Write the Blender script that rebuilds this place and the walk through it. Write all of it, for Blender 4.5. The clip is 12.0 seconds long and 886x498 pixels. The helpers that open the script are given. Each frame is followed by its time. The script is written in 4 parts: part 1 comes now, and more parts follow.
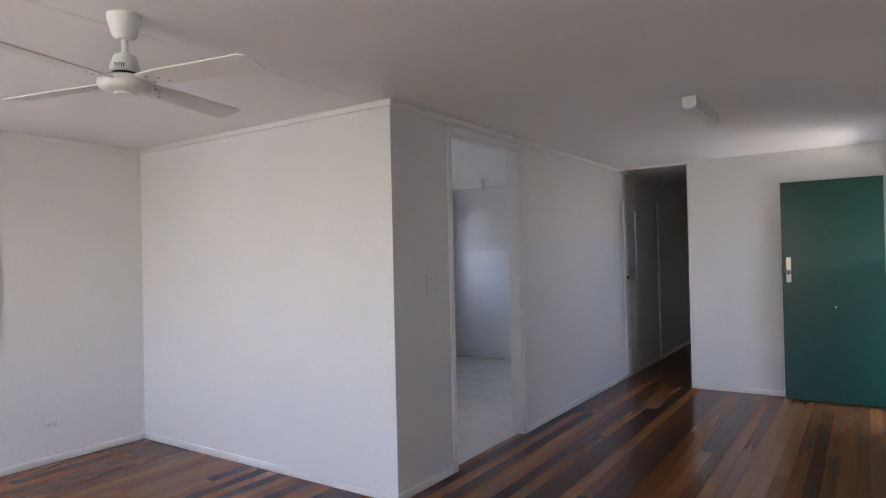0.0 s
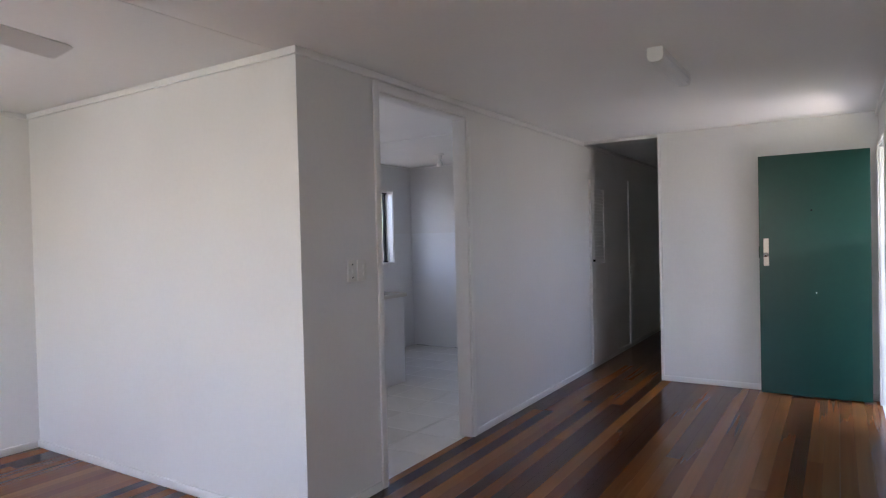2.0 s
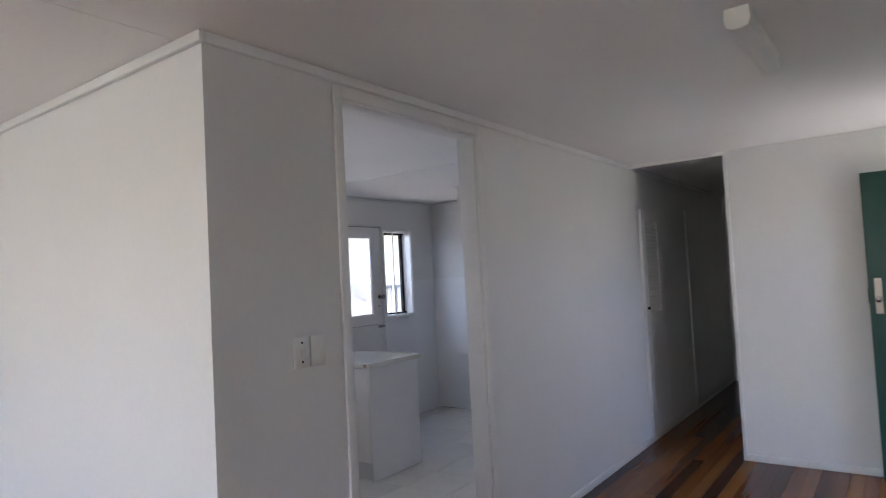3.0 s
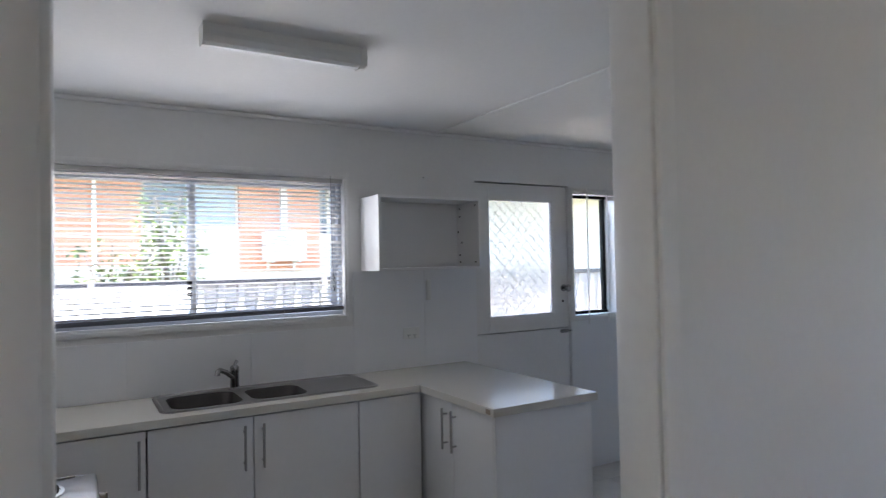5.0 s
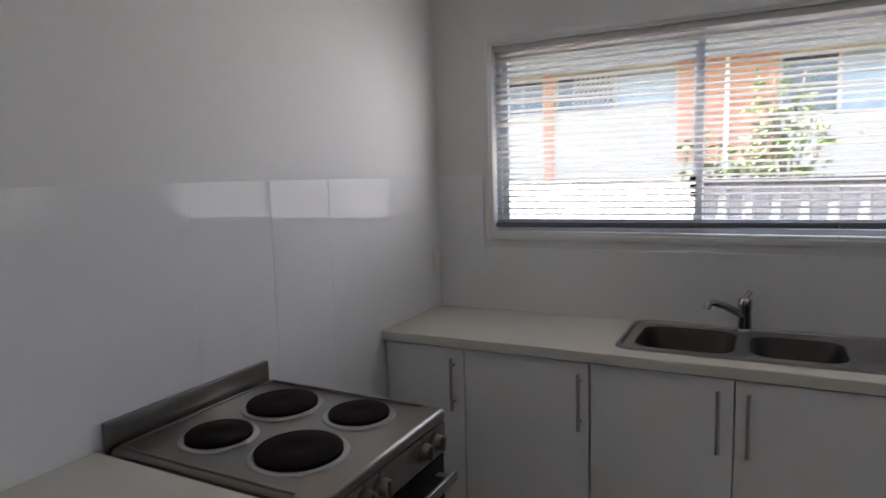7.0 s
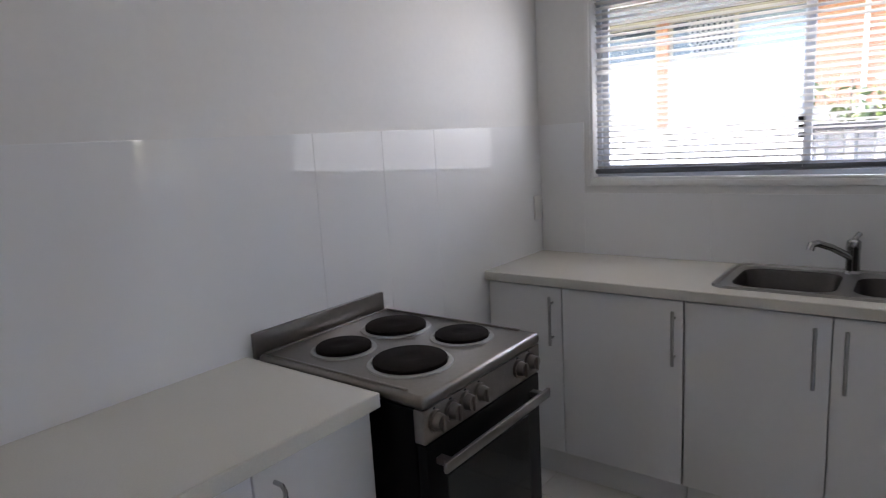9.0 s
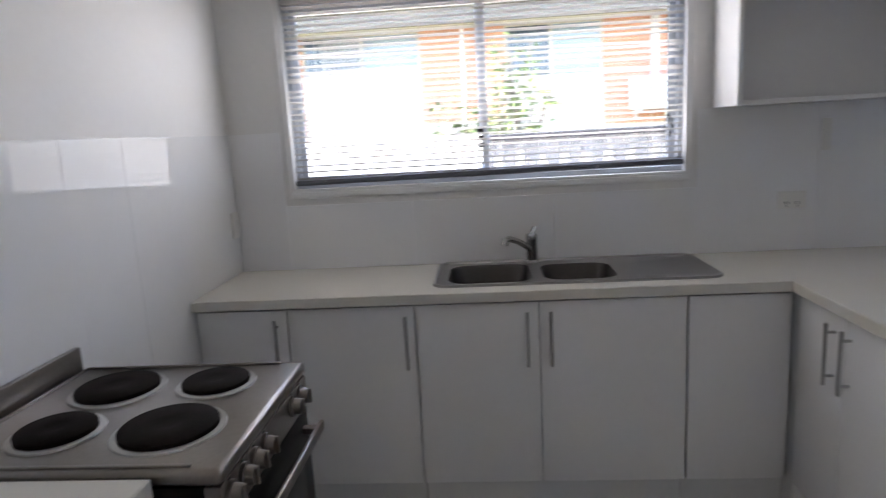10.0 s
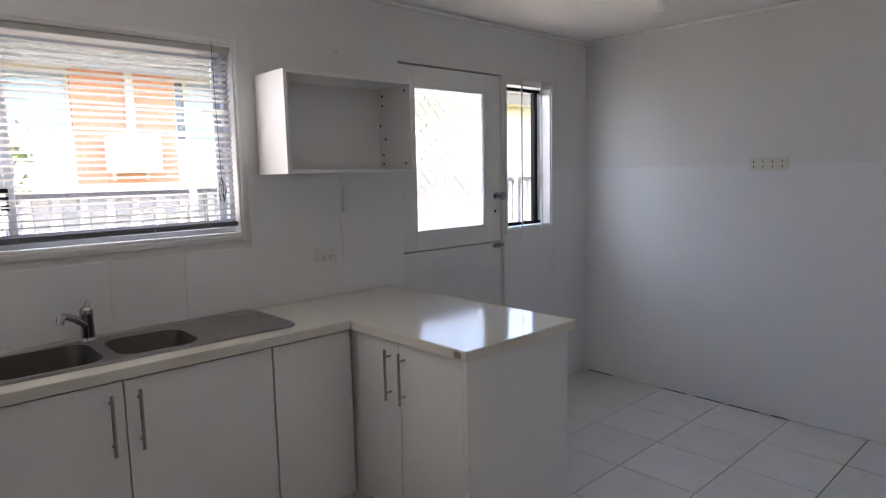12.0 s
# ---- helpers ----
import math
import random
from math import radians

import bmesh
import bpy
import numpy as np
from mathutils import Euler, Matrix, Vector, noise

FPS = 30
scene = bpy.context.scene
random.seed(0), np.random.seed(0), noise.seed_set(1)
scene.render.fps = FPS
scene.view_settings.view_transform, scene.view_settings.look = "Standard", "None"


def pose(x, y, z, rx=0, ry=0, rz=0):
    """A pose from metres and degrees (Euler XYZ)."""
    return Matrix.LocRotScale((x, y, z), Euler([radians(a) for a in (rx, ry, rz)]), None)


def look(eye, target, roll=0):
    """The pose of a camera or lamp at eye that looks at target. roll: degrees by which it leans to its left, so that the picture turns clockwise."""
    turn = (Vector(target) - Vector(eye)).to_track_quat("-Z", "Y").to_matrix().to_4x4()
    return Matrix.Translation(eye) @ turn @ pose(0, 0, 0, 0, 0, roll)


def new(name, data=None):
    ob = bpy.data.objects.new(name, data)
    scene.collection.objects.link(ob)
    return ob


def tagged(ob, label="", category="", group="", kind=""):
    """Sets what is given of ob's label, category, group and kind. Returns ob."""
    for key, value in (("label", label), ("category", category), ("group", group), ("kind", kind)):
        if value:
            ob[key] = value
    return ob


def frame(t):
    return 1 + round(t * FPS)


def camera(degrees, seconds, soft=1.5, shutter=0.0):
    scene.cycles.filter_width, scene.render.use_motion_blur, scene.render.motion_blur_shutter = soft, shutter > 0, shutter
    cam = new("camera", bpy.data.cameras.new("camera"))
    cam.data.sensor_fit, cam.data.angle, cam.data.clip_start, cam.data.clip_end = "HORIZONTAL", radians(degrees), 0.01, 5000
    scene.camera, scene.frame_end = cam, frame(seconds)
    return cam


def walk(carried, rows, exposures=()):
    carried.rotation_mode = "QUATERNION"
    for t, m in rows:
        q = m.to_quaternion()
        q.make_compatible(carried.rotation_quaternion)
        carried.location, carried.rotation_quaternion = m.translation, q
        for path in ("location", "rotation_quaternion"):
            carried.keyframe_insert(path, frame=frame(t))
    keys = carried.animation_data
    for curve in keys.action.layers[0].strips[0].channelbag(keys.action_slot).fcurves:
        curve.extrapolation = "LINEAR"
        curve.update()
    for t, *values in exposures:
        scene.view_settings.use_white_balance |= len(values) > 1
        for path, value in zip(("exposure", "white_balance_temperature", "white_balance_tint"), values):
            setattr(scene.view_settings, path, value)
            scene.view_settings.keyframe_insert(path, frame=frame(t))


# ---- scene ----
cam = camera(70.6, 12.0, soft=1.1, shutter=0.25)

PATH = [
    (0, (2.331, -2.912, 1.459), (1.210, -1.256, 1.480), -1.3),
    (0.5, (2.379, -2.918, 1.452), (1.226, -1.284, 1.441), -1.1),
    (1, (2.366, -2.891, 1.442), (1.234, -1.242, 1.427), -1.3),
    (1.5, (2.349, -2.672, 1.435), (1.257, -0.996, 1.403), -2.4),
    (2, (2.244, -2.235, 1.440), (1.175, -0.545, 1.405), -1.4),
    (2.5, (2.017, -1.706, 1.493), (0.967, -0.004, 1.527), -2.1),
    (3, (1.859, -1.216, 1.530), (0.677, 0.395, 1.618), -3.0),
    (3.2, (1.779, -0.993, 1.534), (0.536, 0.572, 1.606), -2.8),
    (4.8, (0.991, 0.524, 1.549), (-0.667, 1.641, 1.599), -1.5),
    (5, (0.838, 0.673, 1.558), (-0.882, 1.691, 1.599), -1.1),
    (5.5, (0.503, 0.967, 1.563), (-1.400, 1.582, 1.598), 0.1),
    (6, (0.196, 1.238, 1.535), (-1.804, 1.224, 1.549), -0.6),
    (6.5, (0.051, 1.410, 1.518), (-1.875, 0.872, 1.455), -1.3),
    (7, (-0.069, 1.471, 1.511), (-1.831, 0.554, 1.278), -1.6),
    (7.2, (-0.059, 1.500, 1.505), (-1.746, 0.464, 1.219), -1.9),
    (8.8, (0.070, 1.610, 1.473), (-1.455, 0.360, 1.141), -3.5),
    (9, (0.068, 1.590, 1.471), (-1.491, 0.385, 1.126), -3.3),
    (9.5, (0.094, 1.447, 1.469), (-1.728, 0.694, 1.135), -3.6),
    (10, (0.054, 1.230, 1.473), (-1.906, 1.080, 1.107), -3.2),
    (10.5, (-0.045, 1.023, 1.493), (-1.894, 1.691, 1.126), -1.9),
    (11, (-0.073, 0.926, 1.484), (-1.653, 2.119, 1.196), -0.8),
    (11.5, (-0.013, 0.845, 1.494), (-1.470, 2.193, 1.250), -0.0),
    (12, (0.006, 0.831, 1.499), (-1.453, 2.178, 1.259), -1.3),
]
walk(cam, [(t, look(eye, target, roll)) for t, eye, target, roll in PATH],
     [(0.0, 3.80, 6330, 21), (2.0, 3.85, 6320, 22), (3.2, 3.87, 6250, 19), (5.0, 3.80, 6250, 15), (5.5, 3.72, 6450, 13), (6.2, 3.43, 6800, 16), (7.2, 3.47, 6750, 17),
      (8.8, 3.85, 6600, 18), (9.5, 3.92, 6550, 18), (10.0, 4.0, 6600, 17), (10.5, 3.98, 6800, 17), (12.0, 3.97, 7050, 19)])

# ---- world, sun, large lights, exposure ----
world = bpy.data.worlds.new("sky")
scene.world = world
world.use_nodes = True
wn = world.node_tree.nodes
sky = wn.new("ShaderNodeTexSky")
sky.sky_type = "NISHITA"
sky.sun_disc = False
sky.sun_elevation = radians(63)
sky.sun_rotation = radians(164)
wn["Background"].inputs["Strength"].default_value = 0.15
world.node_tree.links.new(sky.outputs[0], wn["Background"].inputs["Color"])

sun_data = bpy.data.lights.new("sun", "SUN")
sun_data.energy = 5.0
sun_data.angle = radians(0.5)
sun_data.color = (1.0, 0.95, 0.87)
sun = new("sun", sun_data)
sun.matrix_world = look((1.2, -4.2, 8.6), (0, 0, 0))


def window_light(name, eye, target, width, height, watts, colour, spread=180):
    data = bpy.data.lights.new(name, "AREA")
    data.shape, data.size, data.size_y, data.energy, data.color = "RECTANGLE", width, height, watts, colour
    data.spread = radians(spread)
    ob = new(name, data)
    ob.matrix_world = look(eye, target)
    return ob


window_light("back_window_light", (-0.2, -5.33, 1.45), (-0.2, -4.6, 7.6), 2.0, 1.3, 7.4, (0.93, 0.97, 1.0))

window_light("front_door_light", (2.60, 3.48, 1.35), (1.8, 3.4, 5.4), 0.78, 1.4, 0.22, (0.97, 0.98, 1.0))

window_light("kitchen_window_light", (-2.715, 1.223, 1.66), (0.0, 1.223, 1.30), 1.62, 0.76, 0.9, (0.95, 0.98, 1.0))

window_light("side_window_light", (-2.845, 4.11, 1.595), (-2.42, 4.70, 1.20), 0.40, 0.96, 0.10, (0.66, 0.83, 1.0), 90)

# ---- materials ----


def material(name, colour, rough=0.5, metal=0.0, grain=0.0, grain_scale=40.0, stain=0.0, stain_scale=2.0, bump=0.0, bump_scale=120.0,
             spread=0.0, coat=0.0, gloss=0.5):
    """A painted, stained or metal surface: fine grain, broad stains, relief and a spread from object to object."""
    m = bpy.data.materials.new(name)
    m.use_nodes = True
    nt = m.node_tree
    n, l = nt.nodes, nt.links
    b = n["Principled BSDF"]
    b.inputs["Roughness"].default_value = rough
    b.inputs["Metallic"].default_value = metal
    b.inputs["Coat Weight"].default_value = coat
    b.inputs["Specular IOR Level"].default_value = gloss
    tc = n.new("ShaderNodeTexCoord")
    rgb = n.new("ShaderNodeRGB")
    rgb.outputs[0].default_value = (*colour, 1)
    out = rgb.outputs[0]
    for amount, scale in ((grain, grain_scale), (stain, stain_scale)):
        if amount:
            tex = n.new("ShaderNodeTexNoise")
            tex.inputs["Scale"].default_value = scale
            tex.inputs["Detail"].default_value = 6
            l.new(tc.outputs["Object"], tex.inputs["Vector"])
            ramp = n.new("ShaderNodeMapRange")
            ramp.inputs["From Min"].default_value, ramp.inputs["From Max"].default_value = 0.3, 0.7
            ramp.inputs["To Min"].default_value, ramp.inputs["To Max"].default_value = 1 - amount, 1 + amount * 0.5
            l.new(tex.outputs["Fac"], ramp.inputs["Value"])
            mul = n.new("ShaderNodeVectorMath")
            mul.operation = "SCALE"
            l.new(out, mul.inputs[0])
            l.new(ramp.outputs[0], mul.inputs["Scale"])
            out = mul.outputs[0]
    if spread:
        info = n.new("ShaderNodeObjectInfo")
        ramp = n.new("ShaderNodeMapRange")
        ramp.inputs["To Min"].default_value, ramp.inputs["To Max"].default_value = 1 - spread, 1 + spread
        l.new(info.outputs["Random"], ramp.inputs["Value"])
        mul = n.new("ShaderNodeVectorMath")
        mul.operation = "SCALE"
        l.new(out, mul.inputs[0])
        l.new(ramp.outputs[0], mul.inputs["Scale"])
        out = mul.outputs[0]
    l.new(out, b.inputs["Base Color"])
    if bump:
        tex = n.new("ShaderNodeTexNoise")
        tex.inputs["Scale"].default_value = bump_scale
        tex.inputs["Detail"].default_value = 4
        l.new(tc.outputs["Object"], tex.inputs["Vector"])
        bn = n.new("ShaderNodeBump")
        bn.inputs["Strength"].default_value = bump
        bn.inputs["Distance"].default_value = 0.004
        l.new(tex.outputs["Fac"], bn.inputs["Height"])
        l.new(bn.outputs[0], b.inputs["Normal"])
    return m


def glass(name, rough=0.0, bump=0.0, scale=60.0, tint=(1, 1, 1)):
    m = material(name, tint, rough, bump=bump, bump_scale=scale)
    b = m.node_tree.nodes["Principled BSDF"]
    b.inputs["Transmission Weight"].default_value = 1.0
    b.inputs["IOR"].default_value = 1.45
    return m


def board_material():
    """Polished hardwood boards: grain along y, each board its own tone from honey to dark red brown."""
    m = bpy.data.materials.new("polished_hardwood")
    m.use_nodes = True
    n, l = m.node_tree.nodes, m.node_tree.links
    b = n["Principled BSDF"]
    b.inputs["Roughness"].default_value = 0.22
    b.inputs["Coat Weight"].default_value = 0.0
    b.inputs["Specular IOR Level"].default_value = 0.3
    b.inputs["Coat Roughness"].default_value = 0.12
    info = n.new("ShaderNodeObjectInfo")
    tone = n.new("ShaderNodeValToRGB")
    stops = ((0.0, (0.060, 0.016, 0.005)), (0.15, (0.075, 0.021, 0.007)), (0.22, (0.15, 0.050, 0.014)), (0.65, (0.20, 0.072, 0.020)), (1.0, (0.27, 0.11, 0.032)))
    while len(tone.color_ramp.elements) < len(stops):
        tone.color_ramp.elements.new(0.5)
    for e, (p, c) in zip(tone.color_ramp.elements, stops):
        e.position, e.color = p, (*c, 1)
    l.new(info.outputs["Random"], tone.inputs["Fac"])
    geo = n.new("ShaderNodeNewGeometry")
    mapping = n.new("ShaderNodeMapping")
    mapping.inputs["Scale"].default_value = (1.0, 0.02, 1.0)
    l.new(geo.outputs["Position"], mapping.inputs["Vector"])
    shift = n.new("ShaderNodeVectorMath")
    shift.operation = "ADD"
    l.new(mapping.outputs[0], shift.inputs[0])
    l.new(info.outputs["Random"], shift.inputs[1])
    last = tone.outputs["Color"]
    for scale, lo, hi in ((38, 0.84, 1.12), (11, 0.84, 1.12)):
        tex = n.new("ShaderNodeTexNoise")
        tex.inputs["Scale"].default_value = scale
        tex.inputs["Detail"].default_value = 3
        l.new(shift.outputs[0], tex.inputs["Vector"])
        ramp = n.new("ShaderNodeMapRange")
        ramp.inputs["From Min"].default_value, ramp.inputs["From Max"].default_value = 0.2, 0.8
        ramp.inputs["To Min"].default_value, ramp.inputs["To Max"].default_value = lo, hi
        l.new(tex.outputs["Fac"], ramp.inputs["Value"])
        mul = n.new("ShaderNodeVectorMath")
        mul.operation = "SCALE"
        l.new(last, mul.inputs[0])
        l.new(ramp.outputs[0], mul.inputs["Scale"])
        last = mul.outputs[0]
    l.new(last, b.inputs["Base Color"])
    return m


def brick_material():
    m = bpy.data.materials.new("orange_brick")
    m.use_nodes = True
    n, l = m.node_tree.nodes, m.node_tree.links
    b = n["Principled BSDF"]
    b.inputs["Roughness"].default_value = 0.9
    geo = n.new("ShaderNodeNewGeometry")
    sep = n.new("ShaderNodeSeparateXYZ")
    com = n.new("ShaderNodeCombineXYZ")
    l.new(geo.outputs["Position"], sep.inputs[0])
    l.new(sep.outputs["Y"], com.inputs["X"])
    l.new(sep.outputs["Z"], com.inputs["Y"])
    tex = n.new("ShaderNodeTexBrick")
    tex.inputs["Scale"].default_value = 1.0
    tex.inputs["Brick Width"].default_value = 0.24
    tex.inputs["Row Height"].default_value = 0.086
    tex.inputs["Mortar Size"].default_value = 0.008
    tex.inputs["Color1"].default_value = (0.44, 0.20, 0.12, 1)
    tex.inputs["Color2"].default_value = (0.40, 0.175, 0.10, 1)
    tex.inputs["Mortar"].default_value = (0.38, 0.25, 0.18, 1)
    l.new(com.outputs[0], tex.inputs["Vector"])
    l.new(tex.outputs["Color"], b.inputs["Base Color"])
    bn = n.new("ShaderNodeBump")
    bn.inputs["Strength"].default_value = 0.5
    bn.inputs["Distance"].default_value = 0.01
    bn.invert = True
    l.new(tex.outputs["Fac"], bn.inputs["Height"])
    l.new(bn.outputs[0], b.inputs["Normal"])
    return m


WALL = material("wall_paint", (0.80, 0.79, 0.77), 0.55, grain=0.015, stain=0.03, stain_scale=1.2, bump=0.08, bump_scale=180)
CEILING = material("ceiling_paint", (0.88, 0.87, 0.85), 0.7, grain=0.015, stain=0.03, stain_scale=0.8, bump=0.06, bump_scale=90)
TRIM = material("gloss_white_trim", (0.82, 0.81, 0.79), 0.35, grain=0.02, stain=0.03, bump=0.05, bump_scale=60)
LAMINATE = material("white_laminate", (0.85, 0.84, 0.83), 0.28, grain=0.01, stain=0.03, stain_scale=1.5, spread=0.012, bump=0.02, bump_scale=30)
DADO = material("white_wall_board", (0.84, 0.84, 0.84), 0.03, stain=0.02, bump=0.012, bump_scale=2.5, gloss=0.36)
DADO_MATT = material("satin_wall_board", (0.84, 0.84, 0.84), 0.38, stain=0.02, bump=0.03, bump_scale=8)
RAIL_GREY = material("blind_rail_grey", (0.13, 0.14, 0.16), 0.4, stain=0.05)
WORKTOP = material("almond_worktop", (0.72, 0.69, 0.62), 0.13, grain=0.04, grain_scale=260, stain=0.03, gloss=0.2)
TILE = material("white_floor_tile", (0.80, 0.78, 0.74), 0.25, grain=0.03, grain_scale=18, stain=0.05, stain_scale=3, spread=0.03, bump=0.03, bump_scale=14)
GROUT = material("dark_grout", (0.20, 0.18, 0.16), 0.9, grain=0.2, bump=0.2)
STEEL = material("brushed_steel", (0.27, 0.245, 0.225), 0.28, 1.0, grain=0.06, grain_scale=90, stain=0.06, bump=0.05, bump_scale=300)
# Bowl steel darkened: the shade and dark reflections inside are put into its colour.
SHADED_BOWL_STEEL = material("shaded_bowl_steel", (0.10, 0.092, 0.088), 0.36, 1.0, grain=0.08, grain_scale=120, stain=0.15, bump=0.04, bump_scale=200)
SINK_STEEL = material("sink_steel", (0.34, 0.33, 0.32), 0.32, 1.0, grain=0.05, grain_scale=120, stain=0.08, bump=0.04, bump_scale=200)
CHROME = material("chrome", (0.40, 0.40, 0.40), 0.08, 1.0, stain=0.03)
RING = material("pressed_steel_ring", (0.42, 0.41, 0.39), 0.30, 1.0, stain=0.06)
HANDLE = material("satin_nickel", (0.46, 0.45, 0.44), 0.3, 1.0, grain=0.04)
BLACK = material("black_enamel", (0.005, 0.005, 0.005), 0.3, gloss=0.12, stain=0.2, bump=0.02)
IRON = material("cast_iron_plate", (0.010, 0.006, 0.005), 0.65, gloss=0.08, grain=0.3, grain_scale=80, stain=0.4, stain_scale=9, bump=0.2, bump_scale=200)
OVEN_GLASS = material("dark_oven_glass", (0.006, 0.006, 0.006), 0.06, gloss=0.3, stain=0.1)
GREEN = material("green_door_paint", (0.004, 0.042, 0.030), 0.30, gloss=0.3, grain=0.06, grain_scale=25, stain=0.10, stain_scale=2, bump=0.06, bump_scale=50)
PLASTIC = material("white_plastic", (0.80, 0.79, 0.75), 0.35, stain=0.03)
DIFFUSER = material("prismatic_diffuser", (0.78, 0.78, 0.76), 0.3, stain=0.03, bump=0.25, bump_scale=260)
ALU = material("mill_aluminium", (0.56, 0.59, 0.64), 0.4, 0.35, grain=0.04, stain=0.05)
SLAT = material("white_blind_slat", (0.55, 0.54, 0.52), 0.45, stain=0.04, spread=0.01)
CORD_TAN = material("tan_sticker", (0.36, 0.28, 0.20), 0.6, stain=0.1)
CREAM = material("cream_plastic", (0.72, 0.70, 0.60), 0.4, stain=0.05)
CORD = material("dark_cord", (0.05, 0.05, 0.05), 0.8, grain=0.1)
GLASS = glass("clear_glass")
PATTERN = glass("patterned_glass", 0.06, 0.7, 60)
MESHWIRE = material("painted_grille", (0.30, 0.30, 0.29), 0.5, grain=0.1)
# Flat dark colour painted in for the shade of gaps and holes.
SHADOW_GAP = material("gap_shade", (0.03, 0.03, 0.03), 0.9, grain=0.1)
HARDWOOD = board_material()
BRICK = brick_material()
RENDER = material("white_render", (0.39, 0.355, 0.30), 0.85, grain=0.05, stain=0.08, stain_scale=0.7, bump=0.2)
CASING = material("weathered_white_casing", (0.45, 0.45, 0.44), 0.5, stain=0.05)
FASCIA = material("beige_fascia", (0.11, 0.095, 0.07), 0.6, stain=0.06)
ROOF = material("grey_roof", (0.035, 0.031, 0.024), 0.7, grain=0.1, stain=0.1)
FENCE = material("cream_steel_sheet", (0.165, 0.165, 0.16), 0.45, stain=0.05, stain_scale=1.0)
FENCE_RAIL = material("grey_steel_rail", (0.011, 0.012, 0.015), 0.5, stain=0.08)
CONCRETE = material("concrete", (0.50, 0.47, 0.42), 0.9, grain=0.1, stain=0.15, stain_scale=1.5, bump=0.2)
GRASS = material("dry_grass", (0.13, 0.14, 0.06), 0.95, grain=0.4, grain_scale=30, stain=0.3, stain_scale=0.8, bump=0.6, bump_scale=60)
LEAF = material("green_leaf", (0.075, 0.11, 0.02), 0.6, grain=0.2, spread=0.2)
BARK = material("grey_bark", (0.14, 0.11, 0.08), 0.9, grain=0.3, bump=0.4)
BLUE_GLASS = material("far_window_glass", (0.04, 0.06, 0.085), 0.08, stain=0.2)
PALE_GLASS = material("pale_curtained_glass", (0.20, 0.25, 0.31), 0.15, stain=0.15, stain_scale=3)
FAR_GRILLE = material("grey_lattice", (0.30, 0.31, 0.33), 0.7, stain=0.1)

# ---- builders ----


def box(bm, x0, x1, y0, y1, z0, z1, bevel=0.0, segments=1):
    m = Matrix.Translation(((x0 + x1) / 2, (y0 + y1) / 2, (z0 + z1) / 2)) @ Matrix.Diagonal((abs(x1 - x0), abs(y1 - y0), abs(z1 - z0), 1))
    made = bmesh.ops.create_cube(bm, size=1.0, matrix=m)["verts"]
    if bevel:
        edges = list({e for v in made for e in v.link_edges})
        bmesh.ops.bevel(bm, geom=edges, offset=bevel, segments=segments, profile=0.5, affect="EDGES")
    return bm


def rod(bm, a, b, radius, sides=10, radius_b=None):
    a, b = Vector(a), Vector(b)
    turn = (b - a).to_track_quat("Z", "Y").to_matrix().to_4x4()
    m = Matrix.Translation((a + b) / 2) @ turn
    bmesh.ops.create_cone(bm, cap_ends=True, segments=sides, radius1=radius, radius2=radius if radius_b is None else radius_b, depth=(b - a).length, matrix=m)
    return bm


def lathe(bm, centre, profile, sides=28):
    """Turns (radius, height) pairs about the upright axis through centre."""
    rings = []
    for r, z in profile:
        rings.append([bm.verts.new((centre[0] + r * math.cos(2 * math.pi * k / sides), centre[1] + r * math.sin(2 * math.pi * k / sides), centre[2] + z)) for k in range(sides)])
    for a, b in zip(rings, rings[1:]):
        for k in range(sides):
            bm.faces.new((a[k], a[(k + 1) % sides], b[(k + 1) % sides], b[k]))
    bm.faces.new(rings[0][::-1])
    bm.faces.new(rings[-1])
    bmesh.ops.recalc_face_normals(bm, faces=bm.faces)
    return bm


def tube(bm, points, radius, sides=8):
    """A round bar bent through the points."""
    pts = [Vector(p) for p in points]
    rings = []
    for i, p in enumerate(pts):
        d = (pts[min(i + 1, len(pts) - 1)] - pts[max(i - 1, 0)]).normalized()
        m = Matrix.Translation(p) @ d.to_track_quat("Z", "Y").to_matrix().to_4x4()
        rings.append([bm.verts.new(m @ Vector((radius * math.cos(2 * math.pi * k / sides), radius * math.sin(2 * math.pi * k / sides), 0))) for k in range(sides)])
    for a, b in zip(rings, rings[1:]):
        best = min(range(sides), key=lambda s: sum((a[k].co - b[(k + s) % sides].co).length for k in range(sides)))
        for k in range(sides):
            bm.faces.new((a[k], a[(k + 1) % sides], b[(k + 1 + best) % sides], b[(k + best) % sides]))
    bm.faces.new(rings[0][::-1])
    bm.faces.new(rings[-1])
    bmesh.ops.recalc_face_normals(bm, faces=bm.faces)
    return bm


def mesh_of(name, bm, mat, smooth=False):
    me = bpy.data.meshes.new(name)
    bm.to_mesh(me)
    bm.free()
    me.materials.append(mat)
    if smooth:
        for p in me.polygons:
            p.use_smooth = True
        me.set_sharp_from_angle(angle=radians(38))
    return me


def part(name, bm, mat, parent, label="", smooth=False):
    """One mesh under a thing or a part, drawn in world places."""
    ob = new(name, mesh_of(name, bm, mat, smooth))
    ob.parent = parent
    if parent.type == "EMPTY":
        ob.matrix_parent_inverse = Matrix.Translation(-parent.location)
    return tagged(ob, label) if label else ob


def thing(name, base, label, category, group="", kind=""):
    ob = new(name)
    ob.location = base
    ob.empty_display_size = 0.1
    return tagged(ob, label, category, group, kind)


def solid(name, bm, mat, label, category, kind="", smooth=False, group=""):
    return tagged(new(name, mesh_of(name, bm, mat, smooth)), label, category, group, kind)


def B():
    return bmesh.new()


